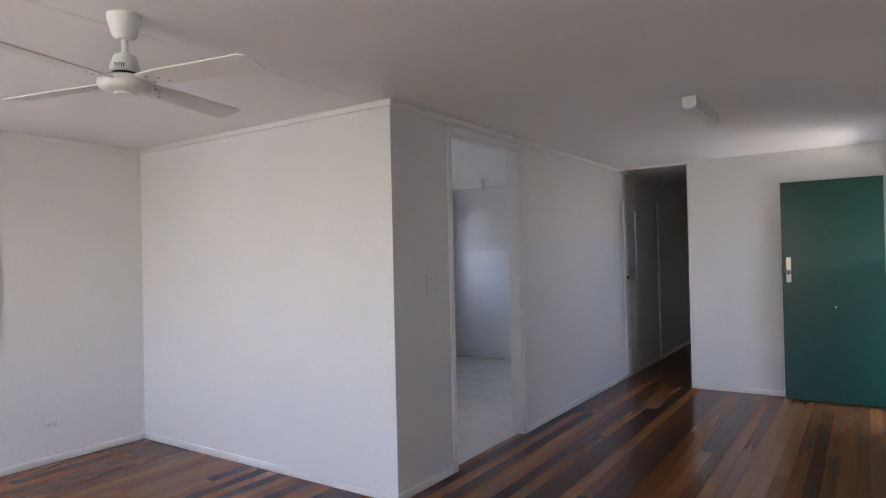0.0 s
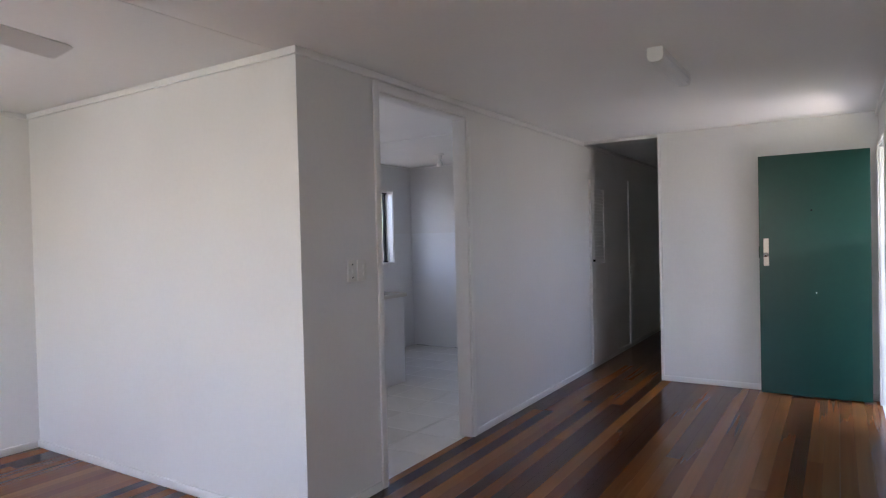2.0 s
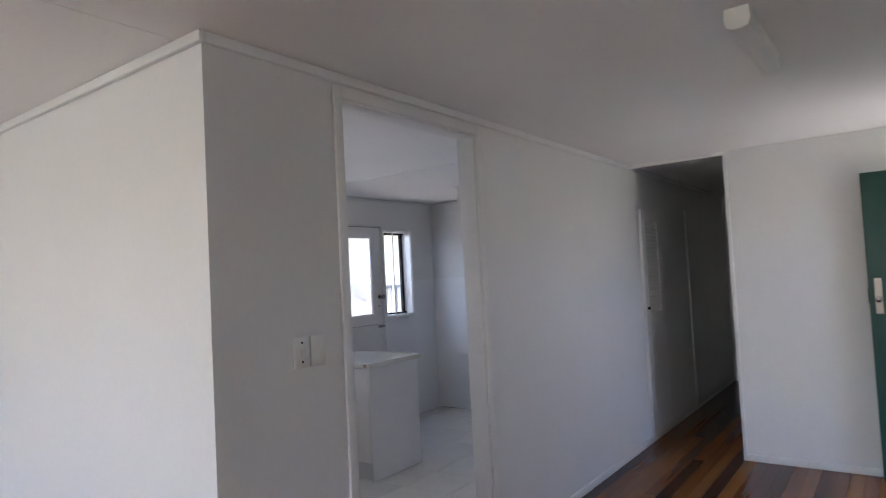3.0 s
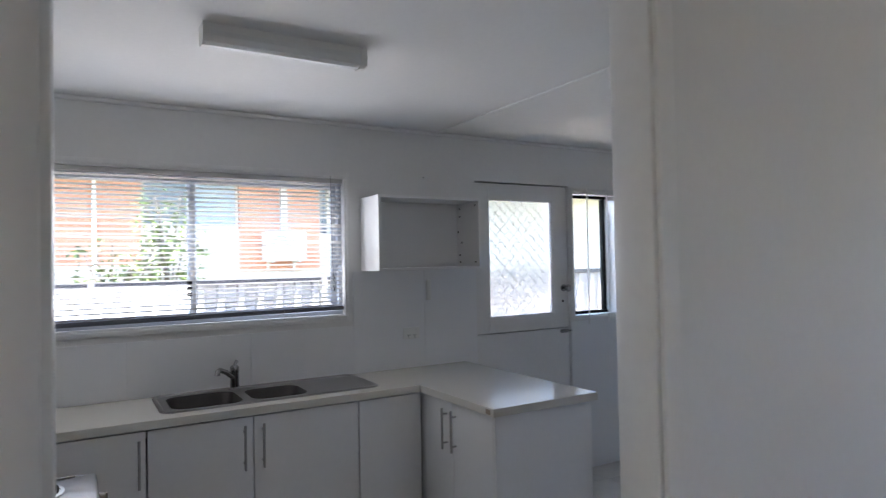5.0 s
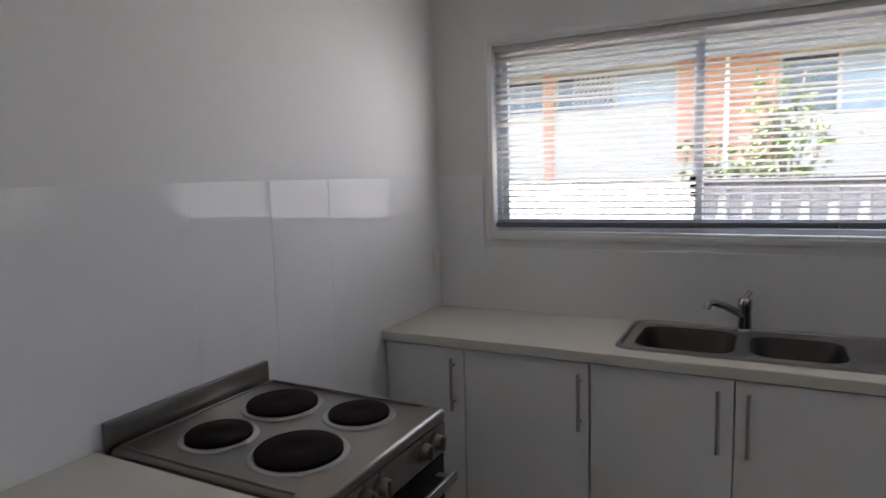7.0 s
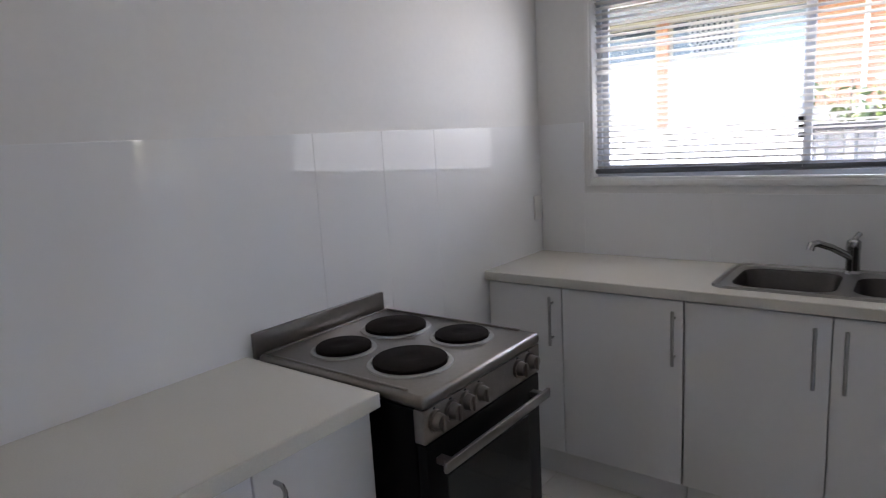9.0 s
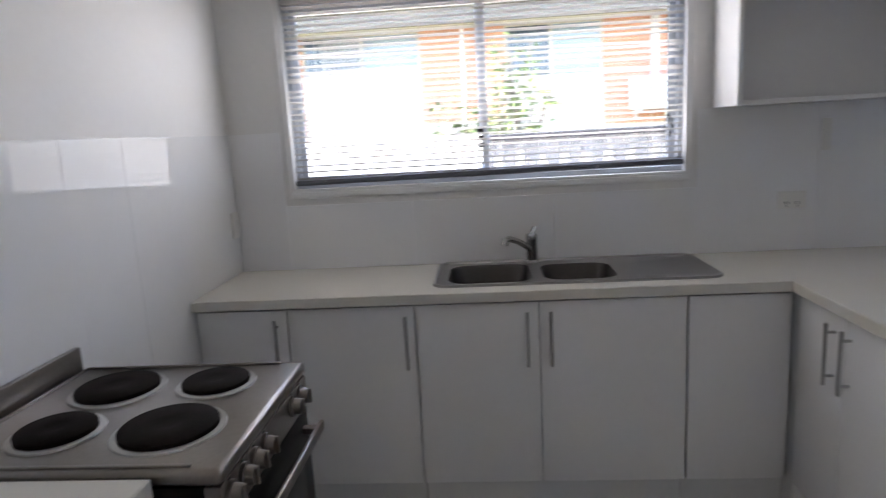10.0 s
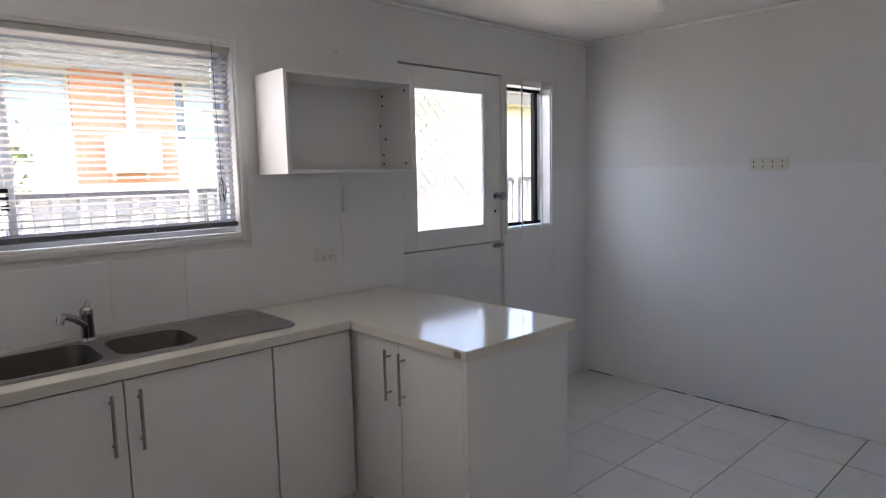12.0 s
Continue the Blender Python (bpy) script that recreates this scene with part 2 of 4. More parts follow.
def wall(name, axis, c0, c1, a0, a1, z0, z1, holes, label, mat=None):
    """A wall between c0 and c1 of its axis, from a0 to a1 along it, with holes (a0, a1, z0, z1) right through."""
    bm = B()
    cuts = sorted({a0, a1, *(v for h in holes for v in h[:2])})
    for lo, hi in zip(cuts, cuts[1:]):
        over = sorted((h[2], h[3]) for h in holes if h[0] <= lo and h[1] >= hi)
        z = z0
        for h0, h1 in over + [(z1, z1)]:
            if h0 > z + 1e-6:
                if axis == "x":
                    box(bm, c0, c1, lo, hi, z, h0)
                else:
                    box(bm, lo, hi, c0, c1, z, h0)
            z = max(z, h1)
    bmesh.ops.remove_doubles(bm, verts=bm.verts, dist=1e-5)
    return solid(name, bm, mat or WALL, label, "wall", "structure")


# ---- structure ----
XW, XE = -2.67, 2.53          # inner faces of the outer walls
YB, YH, YK = -5.3, 4.045, 4.737  # back of the living room, hall front, far kitchen wall
H = 2.40
HX = 0.782                     # hall side wall
KD0, KD1, KDH = 0.635, 1.662, 2.305   # kitchen doorway
WIN = (0.361, 2.086, 1.239, 2.082)
DOOR = (3.005, 3.83, 0.0, 2.10)
SIDE = (3.862, 4.335, 1.122, 2.064)
LIV = (-2.60, -1.09, 0.905, 2.098)
FRONT = (3.06, 3.90, 0.0, 2.10)

wall("wall_west", "x", XW - 0.14, XW, YB - 0.1, 8.6, -0.02, H, [WIN, DOOR, SIDE, LIV], "white painted outer wall with kitchen window and door")
wall("wall_east", "x", XE, XE + 0.14, YB - 0.1, YH + 0.1, -0.02, H, [FRONT], "white painted wall with the open front doorway")
wall("wall_back", "y", YB - 0.1, YB, XW, XE, -0.02, H, [(-1.2, 0.8, 0.85, 2.15)], "white painted back wall with a wide window opening")
wall("wall_kitchen_south", "y", 0.0, 0.1, XW, -0.1, 0.0, H, [], "white painted partition between lounge and kitchen")
wall("wall_kitchen_east", "x", -0.1, 0.0, 0.0, 8.6, 0.0, H, [(KD0, KD1, 0.0, KDH)], "white painted partition with the kitchen doorway")
wall("wall_kitchen_north", "y", YK, YK + 0.1, XW, -0.1, 0.0, H, [], "white painted far kitchen wall")
wall("wall_hall_front", "y", YH, YH + 0.1, HX, XE, 0.0, H, [], "white painted wall beside the dark hall")
wall("wall_hall_east", "x", HX, HX + 0.1, YH + 0.1, 8.6, 0.0, H, [], "white painted hall wall in shade")
wall("wall_hall_cross", "y", 7.5, 7.6, 0.002, HX - 0.002, 0.001, H - 0.001, [], "white painted wall across the dark hall")
wall("wall_hall_end", "y", 8.6, 8.7, XW - 0.14, HX + 0.1, -0.02, H, [], "white painted end wall of the dark hall")

bm = B()
box(bm, XW - 0.14, XE + 0.14, YB - 0.1, 8.7, H, H + 0.12)
solid("ceiling", bm, CEILING, "white painted flat plasterboard ceiling", "ceiling", "structure")
# Unseen roof added for its shade; pale underside bounces light to the kitchen window.
bm = B()
box(bm, XW - 0.34, XE + 1.70, YB - 0.7, 9.3, H + 0.13, H + 0.26)
solid("roof", bm, CEILING, "unseen flat roof slab added for its shade, white underneath", "roof", "structure")
bm = B()
box(bm, XW - 0.14, XE + 0.14, YB - 0.1, 8.7, -0.20, -0.03)
solid("floor", bm, GROUT, "dark underfloor below boards and tiles", "floor", "structure")
floor_ob = bpy.data.objects["floor"]

# ceiling joint in the kitchen
bm = B()
box(bm, XW + 0.01, -0.1, 2.705, 2.745, H - 0.006, H + 0.002, 0.002, 2)
solid("trim_ceiling_joint", bm, CEILING, "white cover strip across the kitchen ceiling", "trim", "structure", True)


def run(name, a, b, inward, z0, z1, deep, mat, label, category):
    """A strip of trim along a wall from a to b; inward points into the room."""
    bm = B()
    x0, x1 = sorted((a[0], b[0] + inward[0] * deep)) if inward[0] else sorted((a[0], b[0]))
    y0, y1 = sorted((a[1], b[1] + inward[1] * deep)) if inward[1] else sorted((a[1], b[1]))
    box(bm, x0, x1, y0, y1, z0, z1, min(0.005, deep / 3), 2)
    return solid(name, bm, mat, label, category, "structure", True)


CO, SK = (H - 0.040, H - 0.001, 0.022), (0.0, 0.052, 0.014)
lounge_runs = [((XW, 0.0), (0.022, 0.0), (0, -1)), ((0.0, 0.0), (0.0, 8.6), (1, 0)), ((XW, YB), (XW, -0.02), (1, 0)),
               ((XE, YB), (XE, YH), (-1, 0)), ((HX, YH), (XE - 0.02, YH), (0, -1))]
for k, (a, b, inw) in enumerate(lounge_runs):
    if k != 4:
        run("trim_cornice", a, b, inw, CO[0], CO[1], CO[2], TRIM, "white painted timber cornice strip", "cornice")
for a, b, inw in [((XW, 0.0), (0.014, 0.0), (0, -1)), ((0.0, 0.0), (0.0, KD0 - 0.05), (1, 0)), ((0.0, KD1 + 0.05), (0.0, 8.6), (1, 0)), ((XW, YB), (XW, -0.015), (1, 0)),
                  ((XE, YB), (XE, FRONT[0] - 0.06), (-1, 0)), ((HX, YH), (XE, YH), (0, -1))]:
    run("baseboard", a, b, inw, SK[0], SK[1], SK[2], TRIM, "narrow white painted skirting board", "baseboard")
for a, b, inw in [((XW, 0.1), (-0.1, 0.1), (0, 1)), ((XW, 0.12), (XW, YK - 0.02), (1, 0)), ((XW, YK), (-0.1, YK), (0, -1)), ((-0.1, 0.12), (-0.1, YK - 0.02), (-1, 0))]:
    run("trim_cornice", a, b, inw, H - 0.022, H - 0.001, 0.022, CEILING, "small white cornice bead in the kitchen", "cornice")
# corner bead where the hall opens
bm = B()
box(bm, HX - 0.015, HX + 0.012, YH - 0.012, YH + 0.11, 0.0, H - 0.002, 0.004, 2)
solid("trim_hall_corner", bm, TRIM, "white timber stop on the hall corner", "trim", "structure", True)
bm = B()
box(bm, 0.0, HX, YH + 0.02, YH + 0.09, H - 0.03, H - 0.001)
solid("trim_hall_head", bm, TRIM, "white timber strip over the hall opening", "trim", "structure", True)


def lining(name, axis, c0, c1, a0, a1, z0, z1, face, width, deep, sides, thick=0.018, sill=True, label="white painted door lining"):
    """Reveal boards inside an opening and flat architraves on its faces; sides lists the face planes with their outward sign."""
    root = thing(name, ((c0 + c1) / 2, (a0 + a1) / 2, z0) if axis == "x" else ((a0 + a1) / 2, (c0 + c1) / 2, z0), label, "frame", kind="structure")

    def b(name_, u0, u1, v0, v1, w0, w1):
        bm = B()
        if axis == "x":
            box(bm, u0, u1, v0, v1, w0, w1, 0.003, 2)
        else:
            box(bm, v0, v1, u0, u1, w0, w1, 0.003, 2)
        part(name_, bm, TRIM, root, smooth=True)

    b("jamb", c0 - 0.001, c1 + 0.001, a0, a0 + thick, z0, z1)
    b("jamb", c0 - 0.001, c1 + 0.001, a1 - thick, a1, z0, z1)
    b("head", c0 - 0.001, c1 + 0.001, a0 + thick, a1 - thick, z1 - thick, z1)
    if sill:
        b("sill", c0 - 0.001, c1 + 0.001, a0 + thick, a1 - thick, z0, z0 + thick)
    for plane, sign in sides:
        u0, u1 = sorted((plane, plane + sign * deep))
        lo = z0 - width if sill else z0
        b("architrave", u0, u1, a0 - width + 0.006, a0 + 0.006, lo, z1 + width)
        b("architrave", u0, u1, a1 - 0.006, a1 + width - 0.006, lo, z1 + width)
        b("architrave", u0, u1, a0 + 0.006, a1 - 0.006, z1 - 0.006, z1 + width)
        if sill:
            b("architrave", u0, u1, a0 + 0.006, a1 - 0.006, z0 - width, z0 + 0.006)
    return root


lining("kitchen_doorway_frame", "x", -0.1, 0.0, KD0, KD1, 0.0, KDH, 0, 0.045, 0.014, [(0.0, 1), (-0.1, -1)], sill=False, label="white painted frame of the open kitchen doorway")
lining("front_door_frame", "x", XE, XE + 0.14, FRONT[0], FRONT[1], 0.0, FRONT[3], 0, 0.05, 0.016, [(XE, -1)], sill=False, label="white painted frame of the front doorway")
lining("kitchen_window_frame", "x", XW - 0.14, XW, *WIN, 0, 0.02, 0.010, [(XW, 1)], label="white painted timber reveal of the kitchen window")
lining("side_window_frame", "x", XW - 0.14, XW, *SIDE, 0, 0.02, 0.010, [(XW, 1)], label="white painted timber reveal of the narrow window")
lining("lounge_window_frame", "x", XW - 0.14, XW, *LIV, 0, 0.055, 0.016, [(XW, 1)], label="white painted timber reveal of the lounge window")

# ---- kitchen ----


def bar_handle(parent, a, b, out, radius=0.006, stand=0.03):
    """A straight bar on two posts, standing off its door."""
    a, b, out = Vector(a), Vector(b), Vector(out)
    d = (b - a).normalized()
    bm = B()
    rod(bm, a + out * stand, b + out * stand, radius, 12)
    for p in (a + d * 0.03, b - d * 0.03):
        rod(bm, p - out * 0.001, p + out * stand, radius * 0.8, 8)
    return part("handle", bm, HANDLE, parent, "brushed nickel bar handle", True)


def cabinet(name, x0, x1, y0, y1, front, doors, label, kick=0.13, top=0.86, handles=(), toe=0.045, body_top=None):
    """A floor unit with body, kickboard and doors on its front face: '+x', '-y' or '+y'. doors: spans along the front."""
    root = thing(name, ((x0 + x1) / 2, (y0 + y1) / 2, 0), label, "cabinet", "kitchen base cabinets")
    fx, fy = {"+x": (1, 0), "-y": (0, -1), "+y": (0, 1)}[front]
    bm = B()
    deep = 0.016
    box(bm, x0, x1 - deep * abs(fx), y0 + deep * (fy < 0), y1 - deep * (fy > 0), kick, body_top or top)
    part("body", bm, LAMINATE, root)
    bm = B()
    kx0, kx1 = (x0, x1 - toe) if fx else (x0, x1)
    ky0, ky1 = (y0 + toe, y1) if fy < 0 else (y0, y1 - toe) if fy > 0 else (y0, y1)
    box(bm, kx0, kx1, ky0, ky1, 0.0, kick - 0.001)
    part("kickboard", bm, LAMINATE, root)
    for a0, a1 in doors:
        bm = B()
        if fx:
            box(bm, x1 + 0.002, x1 + 0.020, a0 + 0.0022, a1 - 0.0022, kick + 0.01, top - 0.008, 0.002, 2)
        else:
            yy = y0 if fy < 0 else y1
            ya, yb = sorted((yy + fy * 0.002, yy + fy * 0.020))
            box(bm, a0 + 0.0022, a1 - 0.0022, ya, yb, kick + 0.01, top - 0.008, 0.002, 2)
        door = part("door", bm, LAMINATE, root, smooth=True)
        for hpos, z0, z1 in handles:
            if a0 < hpos < a1:
                if fx:
                    bar_handle(door, (x1 + 0.020, hpos, z0), (x1 + 0.020, hpos, z1), (1, 0, 0))
                else:
                    yy = (y0 if fy < 0 else y1) + fy * 0.020
                    bar_handle(door, (hpos, yy, z0), (hpos, yy, z1), (0, fy, 0))
    return root


HB = (0.615, 0.82)
XF = -2.135
XP, YP, YQ = -1.455, 2.275, 2.90   # peninsula worktop: end, near edge, far edge
cabinet("base_cabinet", XW + 0.012, XF - 0.04, 0.112, 0.94, "+x", [(0.112, 0.461), (0.461, 0.94)], "white laminate two-door base cabinet in the window corner",
        handles=((0.420, *HB), (0.910, *HB)))
cabinet("sink_cabinet", XW + 0.012, XF - 0.04, 0.943, 1.925, "+x", [(0.943, 1.397), (1.397, 1.925)], "white laminate two-door cabinet under the steel sink",
        handles=((1.352, *HB), (1.438, *HB)), body_top=0.70)
cabinet("corner_cabinet", XW + 0.012, XF - 0.04, 1.928, YP + 0.03, "+x", [(1.928, YP + 0.01)], "white laminate blank corner panel unit")
cabinet("peninsula_cabinet", -2.135, XP - 0.046, YP + 0.045, YQ - 0.03, "-y", [(-2.130, -1.852), (-1.852, XP - 0.046)], "white laminate two-door cabinet at the peninsula end",
        handles=((-1.905, *HB), (-1.818, *HB)))
bm = B()
box(bm, XW + 0.012, -2.138, YP + 0.033, YQ - 0.03, 0.0, 0.86)
solid("peninsula_filler", bm, LAMINATE, "white laminate carcass behind the peninsula doors", "cabinet")
bm = B()
box(bm, XP - 0.043, XP - 0.025, YP + 0.027, YQ - 0.018, 0.002, 0.859, 0.0015, 2)
endp = thing("end_panel", (XP - 0.034, (YP + YQ) / 2, 0.002), "plain white laminate end panel of the peninsula", "panel")
part("board", bm, LAMINATE, endp, smooth=True)
part("edge_strip", box(B(), XP - 0.045, XP - 0.0235, YP + 0.0235, YP + 0.0262, 0.002, 0.859, 0.0008), TRIM, endp, "glued white edge strip")

bm = B()
box(bm, XP - 0.056, XP - 0.022, YP - 0.0045, YP - 0.0036, 0.870, 0.892)
solid("edge_sticker", bm, CORD_TAN, "small tan sticker on the worktop edge", "sticker")
# sink cut-out in the worktop: x from SX0 to SX1, y from SY0 to SY1
SX0, SX1, SY0, SY1 = -2.635, -2.235, 1.02, 2.07
BOWLS = [(-2.585, -2.265, 1.060, 1.388), (-2.555, -2.275, 1.432, 1.715)]


def slab(bm, outline, z0, z1, hole=None):
    """A flat slab of an outline in order, bevelled along its rim."""
    low = [bm.verts.new((x, y, z0)) for x, y in outline]
    top = [bm.verts.new((x, y, z1)) for x, y in outline]
    bm.faces.new(low[::-1])
    bm.faces.new(top)
    n = len(outline)
    for k in range(n):
        bm.faces.new((low[k], low[(k + 1) % n], top[(k + 1) % n], top[k]))
    return bm


WT0, WT1 = 0.862, 0.900
worktop = thing("worktop", (-2.3, 1.5, WT0), "almond laminate L-shaped worktop on the base cabinets", "worktop")
bm = B()
for x0, x1, y0, y1 in ((XW + 0.009, XF, 0.108, SY0), (XW + 0.009, SX0, SY0, SY1), (SX1, XF, SY0, SY1), (XW + 0.009, XF, SY1, YP), (XW + 0.009, XP, YP, YQ)):
    box(bm, x0, x1, y0, y1, WT0, WT1)
bmesh.ops.remove_doubles(bm, verts=bm.verts, dist=1e-5)
part("top", bm, WORKTOP, worktop)
bm = B()
box(bm, XF - 0.001, XF + 0.003, 0.108, YP - 0.004, WT0 + 0.001, WT1 - 0.0015, 0.001)
box(bm, XF + 0.003, XP + 0.0005, YP - 0.0035, YP + 0.0005, WT0 + 0.001, WT1 - 0.0015, 0.001)
box(bm, XP - 0.0005, XP + 0.0035, YP - 0.0035, YQ + 0.001, WT0 + 0.001, WT1 - 0.0015, 0.001)
part("edge_strip", bm, WORKTOP, worktop)

# sink
sink = thing("kitchen_sink", (-2.43, 1.55, WT1), "stainless steel double bowl sink with drainer in the worktop", "sink")
SK0 = (-2.652, -2.212, 1.005, 2.085)


def rounded(x0, x1, y0, y1, r, steps=5):
    out = []
    for cx, cy, a in ((x1 - r, y1 - r, 0), (x0 + r, y1 - r, 90), (x0 + r, y0 + r, 180), (x1 - r, y0 + r, 270)):
        out += [(cx + r * math.cos(radians(a + 90 * k / steps)), cy + r * math.sin(radians(a + 90 * k / steps))) for k in range(steps + 1)]
    return out


def loops(bm, rings):
    made = [[bm.verts.new((x, y, z)) for x, y in pts] for pts, z in rings]
    for a, b in zip(made, made[1:]):
        n = len(a)
        for k in range(n):
            bm.faces.new((a[k], a[(k + 1) % n], b[(k + 1) % n], b[k]))
    return made


bm = B()
z = WT1
rim = loops(bm, [(rounded(*SK0, 0.06), z + 0.0005), (rounded(SK0[0] + 0.004, SK0[1] - 0.004, SK0[2] + 0.004, SK0[3] - 0.004, 0.056), z + 0.009),
                 (rounded(SK0[0] + 0.016, SK0[1] - 0.016, SK0[2] + 0.016, SK0[3] - 0.012, 0.050), z + 0.009),
                 (rounded(SK0[0] + 0.022, SK0[1] - 0.022, SK0[2] + 0.022, SK0[3] - 0.022, 0.042), z + 0.002)])
edges = []
inner = rim[-1]
for k in range(len(inner)):
    edges.append(bm.edges.get((inner[k], inner[(k + 1) % len(inner)])))
for bx in BOWLS:
    ring = [bm.verts.new((x, y, z + 0.002)) for x, y in rounded(*bx, 0.07)]
    for k in range(len(ring)):
        edges.append(bm.edges.new((ring[k], ring[(k + 1) % len(ring)])))
bmesh.ops.triangle_fill(bm, use_beauty=True, use_dissolve=False, edges=edges)
bmesh.ops.recalc_face_normals(bm, faces=bm.faces)
part("rim", bm, SINK_STEEL, sink, "brushed steel rim and drainer", True)
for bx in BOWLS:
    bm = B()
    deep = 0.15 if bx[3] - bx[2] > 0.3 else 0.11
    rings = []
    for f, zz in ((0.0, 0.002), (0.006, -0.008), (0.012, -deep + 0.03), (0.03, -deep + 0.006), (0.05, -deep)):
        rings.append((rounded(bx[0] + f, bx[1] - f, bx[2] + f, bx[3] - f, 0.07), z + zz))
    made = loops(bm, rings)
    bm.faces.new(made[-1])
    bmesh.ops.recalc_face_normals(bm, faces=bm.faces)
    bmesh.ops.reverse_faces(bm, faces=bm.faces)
    bowl = part("bowl", bm, SHADED_BOWL_STEEL, sink, "deep pressed steel bowl", True)
    bm = B()
    cx, cy = (bx[0] + bx[1]) / 2, (bx[2] + bx[3]) / 2
    lathe(bm, (cx, cy, z - deep), [(0.042, 0.0005), (0.042, 0.004), (0.034, 0.005), (0.030, 0.002), (0.008, 0.002), (0.006, 0.006)], 20)
    part("drain", bm, CHROME, bowl, "round chrome waste", True)
TX, TY = -2.600, 1.408
tap = thing("kitchen_tap", (TX, TY, z + 0.006), "chrome single-lever mixer tap at the back of the sink", "tap")
bm = B()
lathe(bm, (TX, TY, z + 0.005), [(0.030, 0.0), (0.029, 0.006), (0.024, 0.012), (0.022, 0.085), (0.024, 0.092), (0.023, 0.118), (0.014, 0.126)], 24)
part("body", bm, CHROME, tap, smooth=True)
bm = B()
tube(bm, [(TX + u * 0.80, TY - u * 0.60, z + h) for u, h in ((0.005, 0.060), (0.04, 0.080), (0.10, 0.110), (0.165, 0.132), (0.19, 0.130), (0.197, 0.110))], 0.0130, 12)
part("spout", bm, CHROME, tap, smooth=True)
bm = B()
tube(bm, [(TX, TY, z + 0.115), (TX + 0.002, TY + 0.002, z + 0.132), (TX - 0.020, TY + 0.016, z + 0.150)], 0.009, 10)
part("lever", bm, CHROME, tap, smooth=True)

# second worktop and cabinet beside the cooker
cabinet("base_cabinet", -0.905, -0.135, 0.112, 0.575, "+y", [(-0.905, -0.575), (-0.575, -0.135)], "white laminate two-door base cabinet beside the cooker")
wt2 = thing("worktop", (-0.52, 0.36, WT0), "short almond laminate worktop beside the cooker", "worktop")
bm = B()
box(bm, -0.918, -0.122, 0.108, 0.612, WT0, WT1)
part("top", bm, WORKTOP, wt2)
bm = B()
box(bm, -0.920, -0.122, 0.610, 0.6145, WT0 + 0.001, WT1 - 0.0015, 0.001)
box(bm, -0.9215, -0.9175, 0.108, 0.6145, WT0 + 0.001, WT1 - 0.0015, 0.001)
part("edge_strip", bm, WORKTOP, wt2)
for hx in (-0.625, -0.53):
    bm = B()
    tube(bm, [(hx, 0.594, 0.815), (hx, 0.618, 0.815), (hx, 0.626, 0.805), (hx, 0.626, 0.735), (hx, 0.618, 0.725), (hx, 0.594, 0.725)], 0.005, 8)
    door_ob = [o for o in bpy.data.objects if o.name.startswith("door") and o.parent and o.parent.name == "base_cabinet.001"][0 if hx < -0.575 else 1]
    part("handle", bm, CHROME, door_ob, "bent chrome wire handle", True)


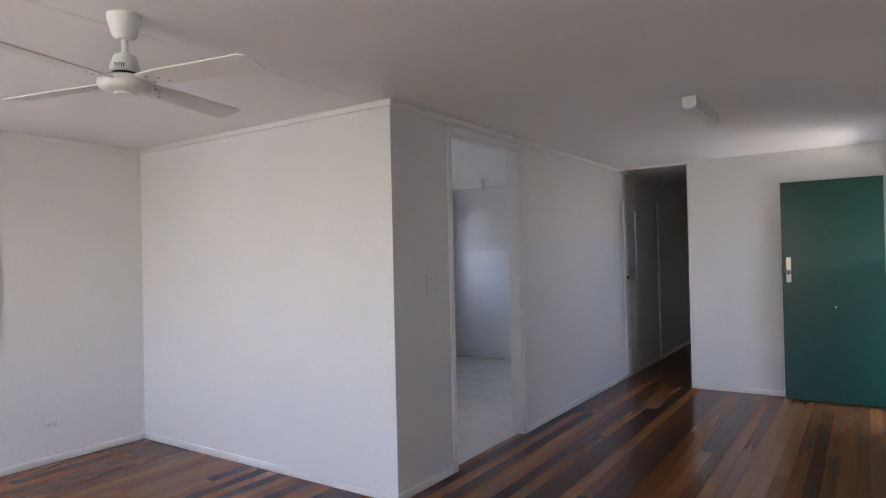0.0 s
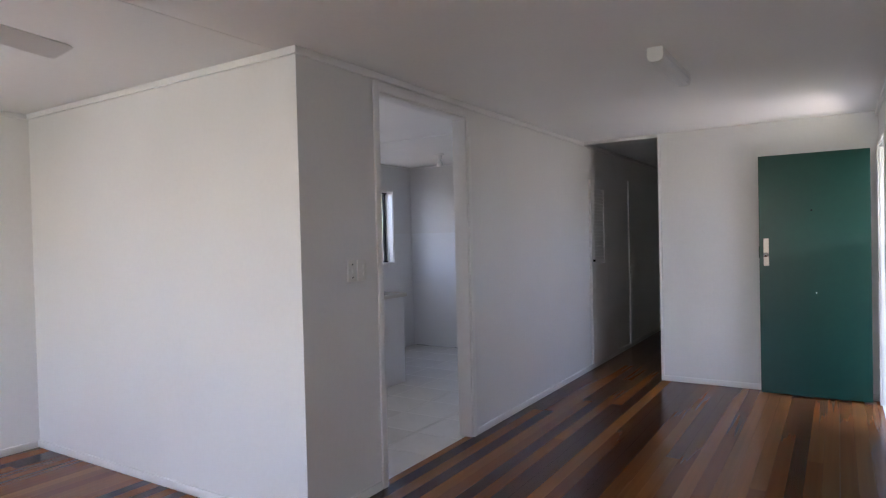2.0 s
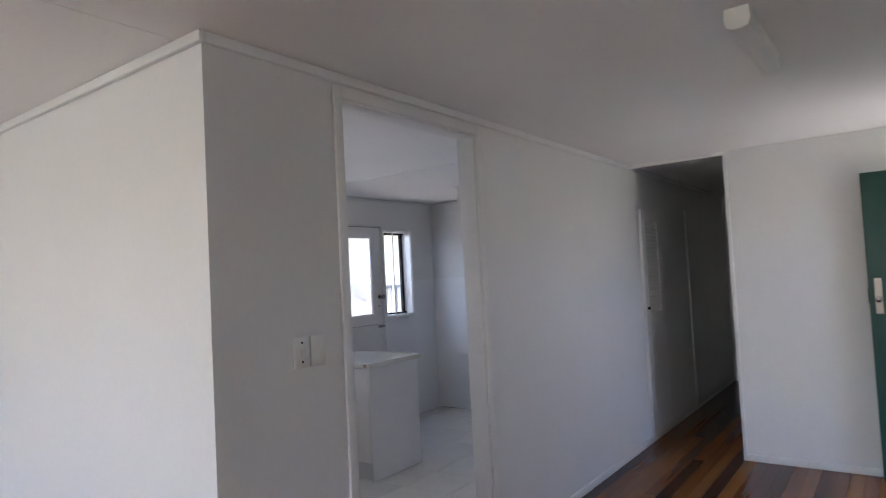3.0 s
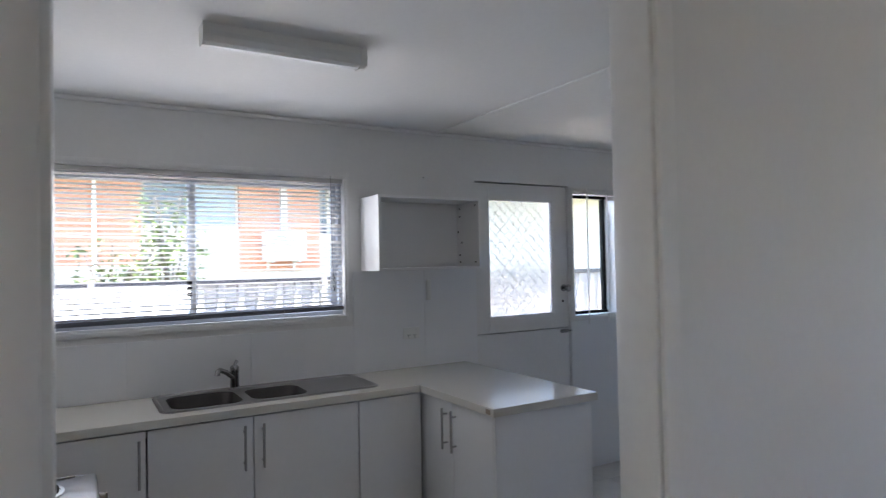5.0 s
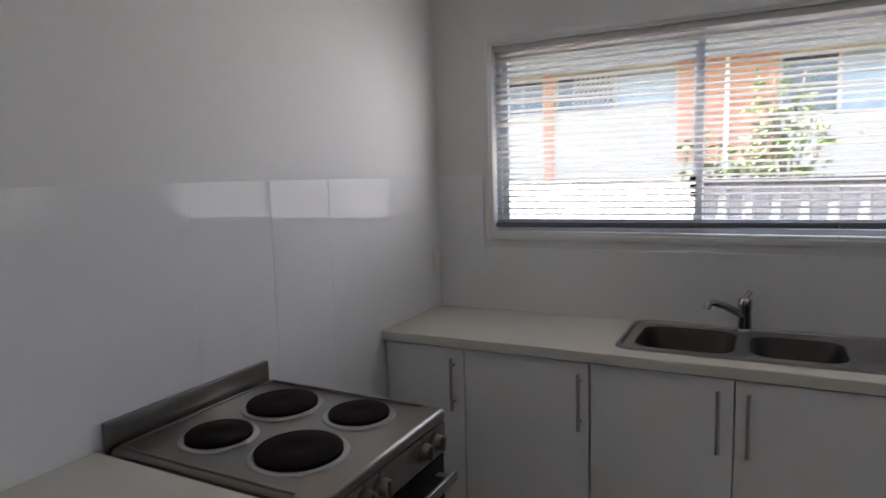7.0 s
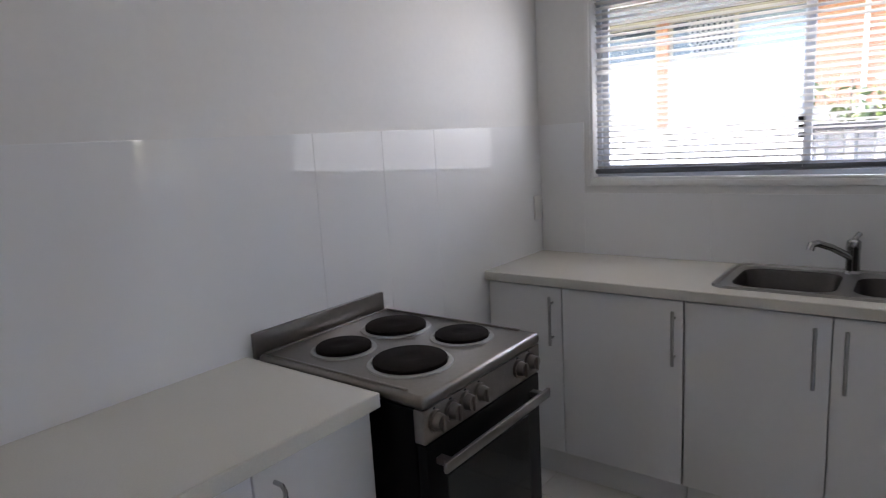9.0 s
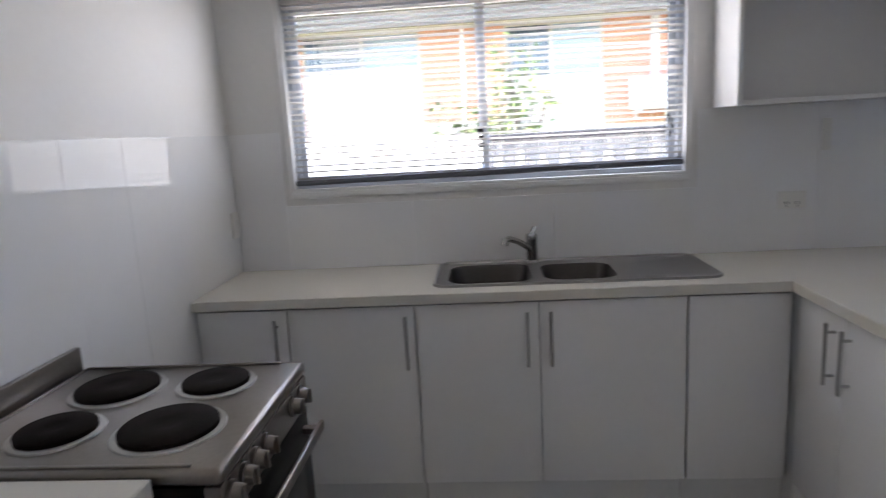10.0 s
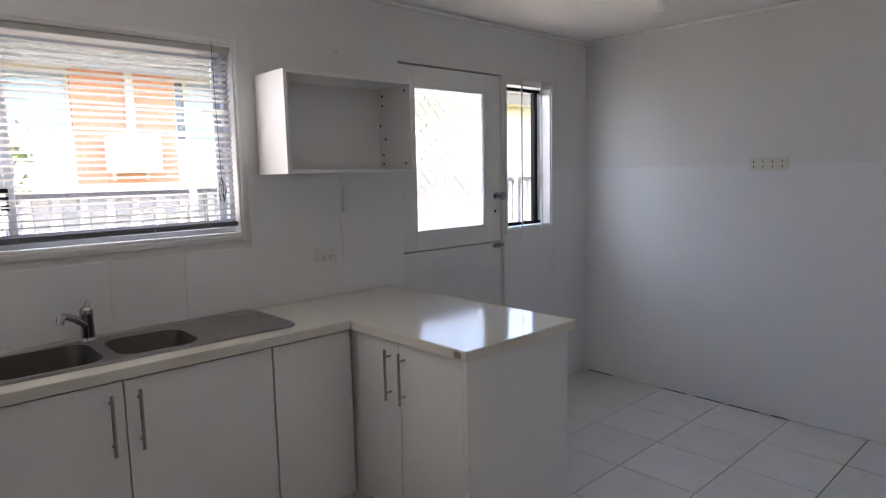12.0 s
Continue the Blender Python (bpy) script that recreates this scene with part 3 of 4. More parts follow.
# cooker
def cooker():
    x0, x1, y0, y1, t = -1.475, -0.935, 0.135, 0.735, 0.905
    c = thing("electric_cooker", (-1.23, 0.43, 0), "freestanding stainless steel electric cooker with four solid hotplates", "cooker")
    bm = B()
    box(bm, x0 + 0.004, x1 - 0.004, y0, y1 - 0.035, 0.03, t - 0.036)
    part("body", bm, BLACK, c)
    for px, py in ((x0 + 0.04, y0 + 0.05), (x1 - 0.04, y0 + 0.05), (x0 + 0.04, y1 - 0.08), (x1 - 0.04, y1 - 0.08)):
        part("foot", rod(B(), (px, py, 0), (px, py, 0.032), 0.018, 12), BLACK, c)
    bm = B()
    box(bm, x0, x1, y0, y1, t - 0.034, t, 0.012, 3)
    hob = part("hob", bm, STEEL, c, "pressed steel hob with raised rim", True)
    bm = B()
    for a in ((x0 + 0.012, x1 - 0.012, y0 + 0.012, y0 + 0.02), (x0 + 0.012, x0 + 0.02, y0 + 0.02, y1 - 0.06), (x1 - 0.02, x1 - 0.012, y0 + 0.02, y1 - 0.06)):
        box(bm, *a, t - 0.002, t + 0.005, 0.002, 2)
    part("rim", bm, STEEL, hob, smooth=True)
    bm = B()
    box(bm, x0 + 0.002, x1 - 0.002, y0 - 0.025, y0 - 0.008, t - 0.06, t + 0.058, 0.003, 2)
    part("splash_guard", bm, STEEL, c, "upright brushed steel guard at the back", True)
    for px, py, r in ((-1.312, 0.322, 0.094), (-1.090, 0.322, 0.078), (-1.335, 0.556, 0.078), (-1.098, 0.560, 0.098)):
        bm = B()
        lathe(bm, (px, py, t), [(r + 0.016, -0.001), (r + 0.014, 0.004), (r + 0.004, 0.006), (r + 0.003, 0.002)], 40)
        ring = part("hotplate_ring", bm, RING, hob, "shiny steel hotplate surround", True)
        bm = B()
        lathe(bm, (px, py, t), [(r, 0.0), (r, 0.013), (r - 0.004, 0.016), (r * 0.30, 0.0158), (r * 0.26, 0.0152), (0.004, 0.0152)], 40)
        part("hotplate", bm, IRON, hob, "round black cast iron hotplate", True)
    bm = B()
    box(bm, x0 + 0.002, x1 - 0.002, y1 - 0.036, y1 - 0.004, 0.788, t - 0.035, 0.003, 2)
    panel = part("control_panel", bm, STEEL, c, "brushed steel control panel", True)
    for kx in (-0.975, -1.038, -1.098, -1.158, -1.350, -1.412):
        bm = B()
        rod(bm, (kx, y1 - 0.006, 0.836), (kx, y1 + 0.004, 0.836), 0.026, 24)
        rod(bm, (kx, y1 + 0.003, 0.836), (kx, y1 + 0.022, 0.836), 0.021, 24, 0.018)
        box(bm, kx - 0.004, kx + 0.004, y1 + 0.018, y1 + 0.028, 0.817, 0.855, 0.002, 2)
        part("knob", bm, STEEL, panel, "round steel control knob", True)
        part("dial_mark", box(B(), kx - 0.004, kx + 0.004, y1 - 0.0042, y1 - 0.0035, 0.8635, 0.8675), BLACK, panel, "small dark printed dial mark")
    bm = B()
    box(bm, x0 + 0.006, x1 - 0.006, y1 - 0.034, y1 - 0.006, 0.205, 0.783, 0.003, 2)
    door = part("oven_door", bm, BLACK, c, "black oven door", True)
    bm = B()
    box(bm, x0 + 0.075, x1 - 0.075, y1 - 0.008, y1 - 0.003, 0.30, 0.68, 0.002)
    part("oven_window", bm, OVEN_GLASS, door, "dark glass oven window")
    bm = B()
    box(bm, x0 + 0.02, x1 - 0.02, y1 + 0.028, y1 + 0.040, 0.722, 0.750, 0.004, 2)
    for hx in (x0 + 0.05, x1 - 0.05):
        box(bm, hx - 0.012, hx + 0.012, y1 - 0.007, y1 + 0.032, 0.728, 0.744, 0.002)
    part("oven_handle", bm, STEEL, door, "flat brushed steel oven handle", True)
    bm = B()
    box(bm, x0 + 0.006, x1 - 0.006, y1 - 0.034, y1 - 0.008, 0.04, 0.198, 0.003, 2)
    part("drawer_front", bm, BLACK, c, "black storage drawer front", True)


cooker()

# open wall shelf box
shelf = thing("wall_shelf", (-2.54, 2.53, 1.52), "white open shelf box without doors on the kitchen wall", "shelf")
sx0, sx1, sy0, sy1, sz0, sz1 = XW + 0.010, -2.400, 2.168, 2.868, 1.511, 1.950
for nm, b in (("side_panel", (sx0, sx1, sy0, sy0 + 0.016, sz0, sz1)), ("side_panel", (sx0, sx1, sy1 - 0.016, sy1, sz0, sz1)),
              ("bottom_panel", (sx0, sx1 - 0.001, sy0 + 0.016, sy1 - 0.016, sz0, sz0 + 0.016)), ("top_panel", (sx0, sx1 - 0.001, sy0 + 0.016, sy1 - 0.016, sz1 - 0.016, sz1)),
              ("back_panel", (sx0, sx0 + 0.006, sy0 + 0.016, sy1 - 0.016, sz0 + 0.016, sz1 - 0.016))):
    bm = B()
    box(bm, *b, 0.001)
    side = part(nm, bm, LAMINATE, shelf)
    if nm == "side_panel" and b[3] == sy1:
        # Small raised dark discs stand for the shade in the screw holes.
        for hx, hz in ((-2.62, 1.90), (-2.62, 1.85), (-2.64, 1.75), (-2.62, 1.60), (-2.62, 1.555), (-2.44, 1.91), (-2.44, 1.555), (-2.60, 1.68)):
            bm = B()
            rod(bm, (hx, sy1 - 0.0162, hz), (hx, sy1 - 0.0185, hz), 0.006, 10)
            part("screw_hole", bm, SHADOW_GAP, side, "dark disc drawn as the shade in an empty screw hole")


# ---- windows, doors and blinds ----


def slider(name, y0, y1, z0, z1, x, label, mid=None):
    """Aluminium sliding window in its reveal, with two sashes."""
    w = thing(name, (x, (y0 + y1) / 2, z0), label, "window", kind="structure")
    f = 0.022
    for b in ((y0, y1, z0, z0 + f), (y0, y1, z1 - f, z1), (y0, y0 + f, z0 + f, z1 - f), (y1 - f, y1, z0 + f, z1 - f)):
        bm = B()
        box(bm, x - 0.035, x + 0.035, *b, 0.002)
        part("frame_bar", bm, ALU, w)
    mid = mid or (y0 + y1) / 2
    for a0, a1, dx in ((y0 + f, mid + 0.02, 0.012), (mid - 0.02, y1 - f, -0.014)):
        bm = B()
        g = 0.030
        for b in ((a0, a1, z0 + f, z0 + f + g), (a0, a1, z1 - f - g, z1 - f), (a0, a0 + g, z0 + f + g, z1 - f - g), (a1 - g, a1, z0 + f + g, z1 - f - g)):
            box(bm, x + dx - 0.010, x + dx + 0.010, *b, 0.002)
        sash = part("sash", bm, ALU, w, "aluminium sliding sash")
        bm = B()
        box(bm, x + dx - 0.002, x + dx + 0.002, a0 + g - 0.004, a1 - g + 0.004, z0 + f + g - 0.004, z1 - f - g + 0.004)
        pane = part("pane", bm, GLASS, sash, "clear glass pane")
        pane.visible_shadow = False
    return w


def blind(name, y0, y1, z_low_a, z_low_b, z_top, x, pitch, label, tilt=12, droop=()):
    """A venetian blind: head rail, curved slats, cords and bottom rail; z_low at either end of the bottom rail."""
    w = thing(name, (x, (y0 + y1) / 2, z_top), label, "blind")
    bm = B()
    box(bm, x - 0.0125, x + 0.0125, y0, y1, z_top - 0.025, z_top, 0.002)
    part("head_rail", bm, SLAT, w, "white metal head rail")
    base = B()
    wide, n, cross = 0.025, 10, 5
    grid = []
    for i in range(n + 1):
        row = []
        for k in range(cross):
            u = (k / (cross - 1) - 0.5)
            row.append(base.verts.new((u * wide * math.cos(radians(tilt)) + 0.0, (i / n - 0.5) * (y1 - y0 - 0.006), -u * wide * math.sin(radians(tilt)) + 0.0022 * (1 - 4 * u * u))))
        grid.append(row)
    for a, b in zip(grid, grid[1:]):
        for k in range(cross - 1):
            base.faces.new((a[k], a[k + 1], b[k + 1], b[k]))
    me = mesh_of("slat", base, SLAT, True)
    count = int((z_top - 0.03 - max(z_low_a, z_low_b)) / pitch)
    for k in range(count):
        ob = new("slat", me)
        ob.parent = w
        zc = z_top - 0.038 - pitch * k
        f = min(1.0, max(0.0, (k - count + 5) / 5))
        lean = math.atan2((z_low_b - z_low_a) * f, y1 - y0)
        rx = lean + radians(random.uniform(-0.12, 0.12)) + (radians(droop[1]) if droop and k in droop[0] else 0)
        ob.matrix_basis = Matrix.Translation((random.uniform(-0.001, 0.001), 0, zc - z_top - (max(z_low_a, z_low_b) - (z_low_a + z_low_b) / 2) * f)) @ Matrix.Rotation(rx, 4, "X")
    bm = B()
    a = Vector((x, y0 + 0.002, z_low_a))
    b = Vector((x, y1 - 0.002, z_low_b))
    rod(bm, a, b, 0.0115, 12)
    part("bottom_rail", bm, RAIL_GREY, w, "grey blind bottom rail", True)
    for f in (0.08, 0.5, 0.92):
        yy = y0 + (y1 - y0) * f
        for dx in (-0.0135, 0.0135):
            bm = B()
            rod(bm, (x + dx, yy, z_low_a + (z_low_b - z_low_a) * f), (x + dx, yy, z_top - 0.01), 0.0009, 5)
            part("ladder_cord", bm, SLAT, w)
    return w


slider("window_1", WIN[0] + 0.018, WIN[1] - 0.018, WIN[2] + 0.018, WIN[3] - 0.018, XW - 0.085, "aluminium sliding kitchen window with two clear panes")
latch = thing("sash_latch", (XW - 0.06, 1.21, 1.44), "small dark latch on the window mullion", "latch")
for k in range(3):
    part("latch_block", box(B(), XW - 0.066, XW - 0.058, 1.196, 1.222, 1.40 + 0.03 * k, 1.42 + 0.03 * k, 0.001), BLACK, latch)
kb = blind("venetian_blind", WIN[0] + 0.022, WIN[1] - 0.022, 1.283, 1.296, WIN[3] - 0.020, XW - 0.022, 0.0245, "white metal venetian blind lowered with open slats in the kitchen window", -20, ((9, 13), -1.0))
bm = B()
tube(bm, [(XW + 0.002, 1.985, 2.09), (XW + 0.003, 1.986, 1.85), (XW + 0.004, 1.990, 1.62), (XW + 0.003, 1.992, 1.50)], 0.0013, 6)
part("pull_cord", bm, CORD, kb, "thin dark pull cord")
bm = B()
for k in range(5):
    tube(bm, [(XW + 0.003, 1.992, 1.50), (XW + 0.004, 1.992 + 0.012 * math.cos(k * 1.3), 1.475), (XW + 0.004, 1.992 + 0.020 * math.cos(k * 1.9), 1.445), (XW + 0.004, 1.994 + 0.010 * math.sin(k * 2.3), 1.40)], 0.0016, 5)
part("cord_knot", bm, CORD, kb, "tangled dark cord end")
bm = B()
rod(bm, (XW + 0.004, 1.70, 1.30), (XW + 0.004, 1.70, 1.215), 0.0012, 6)
part("loose_cord", bm, SLAT, kb, "short white cord below the bottom rail")

slider("window_2", LIV[0] + 0.018, LIV[1] - 0.018, LIV[2] + 0.018, LIV[3] - 0.018, XW - 0.085, "aluminium lounge window with clear panes")
blind("venetian_blind", LIV[0] + 0.022, LIV[1] - 0.022, 0.95, 0.95, LIV[3] - 0.020, XW - 0.022, 0.029, "white metal venetian blind lowered in the lounge window", -20)

# narrow window with bars
w = thing("window_3", (XW - 0.09, 4.13, SIDE[2]), "narrow clear kitchen window with two thin white security bars", "window", kind="structure")
sy0, sy1, sz0, sz1 = SIDE[0] + 0.018, SIDE[1] - 0.018, SIDE[2] + 0.018, SIDE[3] - 0.018
bm = B()
for b in ((sy0, sy1, sz0, sz0 + 0.02), (sy0, sy1, sz1 - 0.02, sz1), (sy0, sy0 + 0.018, sz0 + 0.02, sz1 - 0.02), (4.262, 4.290, sz0 + 0.02, sz1 - 0.02)):
    box(bm, XW - 0.125, XW - 0.085, *b, 0.002)
part("frame", bm, BLACK, w, "dark metal window frame")
bm = B()
box(bm, XW - 0.108, XW - 0.104, sy0 + 0.016, 4.266, sz0 + 0.018, sz1 - 0.018)
part("pane", bm, GLASS, w, "clear glass pane").visible_shadow = False
bm = B()
box(bm, XW - 0.130, XW - 0.088, 4.291, sy1, sz0, sz1, 0.002)
part("mullion", bm, TRIM, w, "wide white timber mullion")
for yy in (4.012, 4.214):
    bm = B()
    rod(bm, (XW + 0.010, yy, SIDE[2] - 0.05), (XW + 0.010, yy, SIDE[3] + 0.03), 0.0055, 10)
    part("security_bar", bm, TRIM, w, "thin white security bar", True)

# kitchen back door
d = thing("door_1", (XW - 0.045, 3.42, 0), "closed white half-glazed kitchen door in two leaves", "door", kind="structure")
dy0, dy1 = DOOR[0] + 0.004, DOOR[1] - 0.004
gx0, gx1 = XW - 0.050, XW - 0.012
G = (3.118, 3.686, 1.163, 1.986)
for b in ((dy0, G[0], 1.062, 2.092), (G[1], dy1, 1.062, 2.092), (G[0], G[1], 1.062, G[2]), (G[0], G[1], G[3], 2.092)):
    bm = B()
    box(bm, gx0, gx1, *b, 0.0015)
    part("stile", bm, TRIM, d)
bm = B()
box(bm, gx0, gx1, dy0, dy1, 0.006, 1.056, 0.0015)
part("lower_leaf", bm, TRIM, d, "plain white lower door leaf")
bm = B()
for b in ((G[0], G[1], G[2], G[2] + 0.012), (G[0], G[1], G[3] - 0.012, G[3]), (G[0], G[0] + 0.012, G[2] + 0.012, G[3] - 0.012), (G[1] - 0.012, G[1], G[2] + 0.012, G[3] - 0.012)):
    box(bm, gx0 + 0.008, gx1 - 0.004, *b, 0.002)
part("glazing_bead", bm, TRIM, d)
bm = B()
box(bm, gx0 + 0.017, gx0 + 0.021, G[0] + 0.002, G[1] - 0.002, G[2] + 0.002, G[3] - 0.002)
part("pane", bm, PATTERN, d, "obscured patterned glass pane").visible_shadow = False
bm = B()
for s in (1, -1):
    k = -1.2
    while k < 1.2:
        y_a, z_a = (G[0] + G[1]) / 2 + k, 1.0
        y_b, z_b = y_a + s * 1.15, 2.15
        pts = []
        for f in range(61):
            y = y_a + (y_b - y_a) * f / 60
            zz = z_a + (z_b - z_a) * f / 60
            if 3.03 < y < 3.80 and 1.03 < zz < 2.07:
                pts.append((XW - 0.115, y, zz))
        if len(pts) > 1:
            rod(bm, pts[0], pts[-1], 0.0034, 5)
        k += 0.078
part("diamond_grille", bm, MESHWIRE, d, "diamond pattern security grille behind the glass")
# Dark strips added behind the leaf gaps, blocking daylight and painting their shade.
bm = B()
box(bm, gx0 - 0.014, gx0 - 0.0015, dy0, dy1, 1.035, 1.085)
box(bm, gx0 - 0.014, gx0 - 0.0015, DOOR[0] - 0.004, DOOR[1] + 0.004, 2.072, 2.104)
for ya in (DOOR[0] - 0.004, DOOR[1] - 0.02):
    box(bm, gx0 - 0.014, gx0 - 0.0015, ya, ya + 0.024, 0.0, 2.072)
box(bm, gx0 - 0.014, gx0 - 0.0015, DOOR[0] + 0.02, DOOR[1] - 0.02, 0.0, 0.02)
part("door_stop", bm, SHADOW_GAP, d, "dark strips added behind the door gaps to stop light leaks")
bm = B()
lathe(bm, (0, 0, 0), [(0.026, 0.0), (0.026, 0.006), (0.010, 0.010), (0.010, 0.034), (0.022, 0.042), (0.027, 0.056), (0.022, 0.068), (0.008, 0.072)], 24)
bmesh.ops.transform(bm, matrix=Matrix.Translation((gx1, 3.780, 1.350)) @ Matrix.Rotation(radians(90), 4, "Y"), verts=bm.verts)
part("knob", bm, CHROME, d, "round chrome door knob", True)
bm = B()
rod(bm, (gx1 - 0.001, 3.77, 1.255), (gx1 + 0.002, 3.77, 1.255), 0.009, 12)
part("keyhole", bm, BLACK, d)
bm = B()
rod(bm, (gx1 + 0.012, 3.735, 1.035), (gx1 + 0.012, 3.835, 1.035), 0.007, 10)
box(bm, gx1, gx1 + 0.010, 3.745, 3.815, 1.022, 1.048, 0.002)
part("barrel_bolt", bm, CHROME, d, "small chrome barrel bolt", True)

# front door, standing open against the end wall
fd = thing("door_2", (2.14, YH - 0.09, 0), "open dark green painted front door near the hall wall", "door", kind="structure")
bm = B()
fx0, fx1, fy0, fy1 = 1.652, 2.468, YH - 0.135, YH - 0.098
box(bm, fx0, fx1, fy0, fy1, 0.012, 2.086, 0.002, 2)
leaf = part("leaf", bm, GREEN, fd)
bm = B()
box(bm, fx0 + 0.034, fx0 + 0.076, fy0 - 0.006, fy0 - 0.0005, 1.128, 1.368, 0.002)
plate_ob = part("lock_plate", bm, STEEL, fd, "long chrome lock plate")
bm = B()
lathe(bm, (0, 0, 0), [(0.016, 0.0), (0.018, 0.010), (0.013, 0.016), (0.020, 0.030), (0.019, 0.040), (0.006, 0.044)], 20)
bmesh.ops.transform(bm, matrix=Matrix.Translation((fx0 + 0.055, fy0 - 0.006, 1.225)) @ Matrix.Rotation(radians(90), 4, "X"), verts=bm.verts)
part("knob", bm, CHROME, plate_ob, "small chrome lock knob", True)
bm = B()
box(bm, fx0 - 0.004, fx0 + 0.003, fy0 + 0.008, fy1 - 0.008, 1.20, 1.30)
part("latch", bm, BLACK, fd, "dark latch in the door edge")
bm = B()
rod(bm, (fx0 + 0.40, fy0 - 0.003, 1.60), (fx0 + 0.40, fy0 - 0.0003, 1.60), 0.008, 12)
part("peephole", bm, BLACK, fd)
bm = B()
rod(bm, (fx0 + 0.43, fy0 - 0.002, 0.90), (fx0 + 0.43, fy0 - 0.0003, 0.90), 0.006, 10)
part("paint_chip", bm, PLASTIC, fd)
bm = B()
for hz in (0.25, 1.05, 1.85):
    rod(bm, (XE - 0.012, fy0 + 0.004, hz - 0.045), (XE - 0.012, fy0 + 0.004, hz + 0.045), 0.006, 8)
part("hinge", bm, CHROME, fd)

# ---- hall: louvred cupboard door in the shaded wall ----
c = thing("door_3", (0.01, 4.48, 0), "white narrow cupboard door with louvred upper panel in the dark hall", "door", kind="structure")
ly0, ly1 = 4.22, 4.74
bm = B()
for b in ((ly0, ly0 + 0.09, 0.06, 2.03), (ly1 - 0.09, ly1, 0.06, 2.03), (ly0 + 0.09, ly1 - 0.09, 0.06, 1.12), (ly0 + 0.09, ly1 - 0.09, 1.93, 2.03)):
    box(bm, 0.004, 0.030, *b, 0.001)
part("frame", bm, TRIM, c)
bm = B()
box(bm, 0.003, 0.007, ly0 + 0.08, ly1 - 0.08, 1.11, 1.94)
part("backing", bm, TRIM, c)
for k in range(22):
    bm = B()
    zc = 1.14 + k * 0.036
    box(bm, -0.017, 0.017, ly0 + 0.091, ly1 - 0.091, -0.003, 0.003)
    bmesh.ops.transform(bm, matrix=Matrix.Translation((0.017, 0, zc)) @ Matrix.Rotation(radians(68), 4, "Y"), verts=bm.verts)
    part("louvre", bm, TRIM, c)
bm = B()
rod(bm, (0.030, ly0 + 0.045, 1.16), (0.05, ly0 + 0.045, 1.16), 0.012, 12)
part("knob", bm, BLACK, c, "small dark knob", True)

for y0, y1 in ((5.68, 5.74),):
    bm = B()
    box(bm, 0.001, 0.018, y0, y1, 0.0, 2.1, 0.003, 2)
    solid("trim_hall_architrave", bm, TRIM, "white architrave in the dark hall", "trim", "structure", True)

# faint joint across the lounge ceiling
solid("trim_ceiling_joint", box(B(), -0.14, -0.12, YB, -0.03, H - 0.0022, H + 0.002, 0.001), CEILING, "faint painted sheet joint across the lounge ceiling", "trim", "structure")

# ---- lamps and fan ----


def batten(x, y0, y1, z, label, k=0.75):
    """A surface fluorescent fitting: tapered spine, end caps and a prismatic cover."""
    lamp = thing("ceiling_light", (x, (y0 + y1) / 2, z), label, "ceiling light", "fluorescent fittings")

    def prism(bm, pts, a, b):
        f = [[bm.verts.new((x + u * k, yy, z - v * k)) for u, v in pts] for yy in (a, b)]
        n = len(pts)
        bm.faces.new(f[0])
        bm.faces.new(f[1][::-1])
        for i in range(n):
            bm.faces.new((f[0][i], f[1][i], f[1][(i + 1) % n], f[0][(i + 1) % n]))
        bmesh.ops.recalc_face_normals(bm, faces=bm.faces)
        return bm

    bm = prism(B(), [(-0.05, 0.001), (0.05, 0.001), (0.045, 0.035), (-0.045, 0.035)], y0 + 0.01, y1 - 0.01)
    part("spine", bm, PLASTIC, lamp, "white enamelled metal spine")
    cap = [(-0.052, 0.0015), (0.052, 0.0015), (0.056, 0.06), (0.047, 0.092), (0.02, 0.102), (-0.02, 0.102), (-0.047, 0.092), (-0.056, 0.06)]
    for a, b in ((y0, y0 + 0.025), (y1 - 0.025, y1)):
        part("end_cap", prism(B(), cap, a, b), PLASTIC, lamp, "moulded white end cap")
    cover = [(-0.051, 0.036), (0.051, 0.036), (0.053, 0.06), (0.044, 0.088), (0.018, 0.098), (-0.018, 0.098), (-0.044, 0.088), (-0.053, 0.06)]
    part("diffuser", prism(B(), cover, y0 + 0.026, y1 - 0.026), DIFFUSER, lamp, "ribbed prismatic plastic cover")
    return lamp


batten(1.455, 1.10, 1.80, H, "white fluorescent ceiling batten over the entry, switched off")
batten(-1.44, 1.06, 1.67, H, "white fluorescent ceiling batten in the kitchen, switched off")
lounge_lamp = batten(-1.77, -1.83, -1.21, H, "white fluorescent ceiling batten in the lounge, switched off")
lounge_lamp.rotation_euler = (0, 0, radians(90))


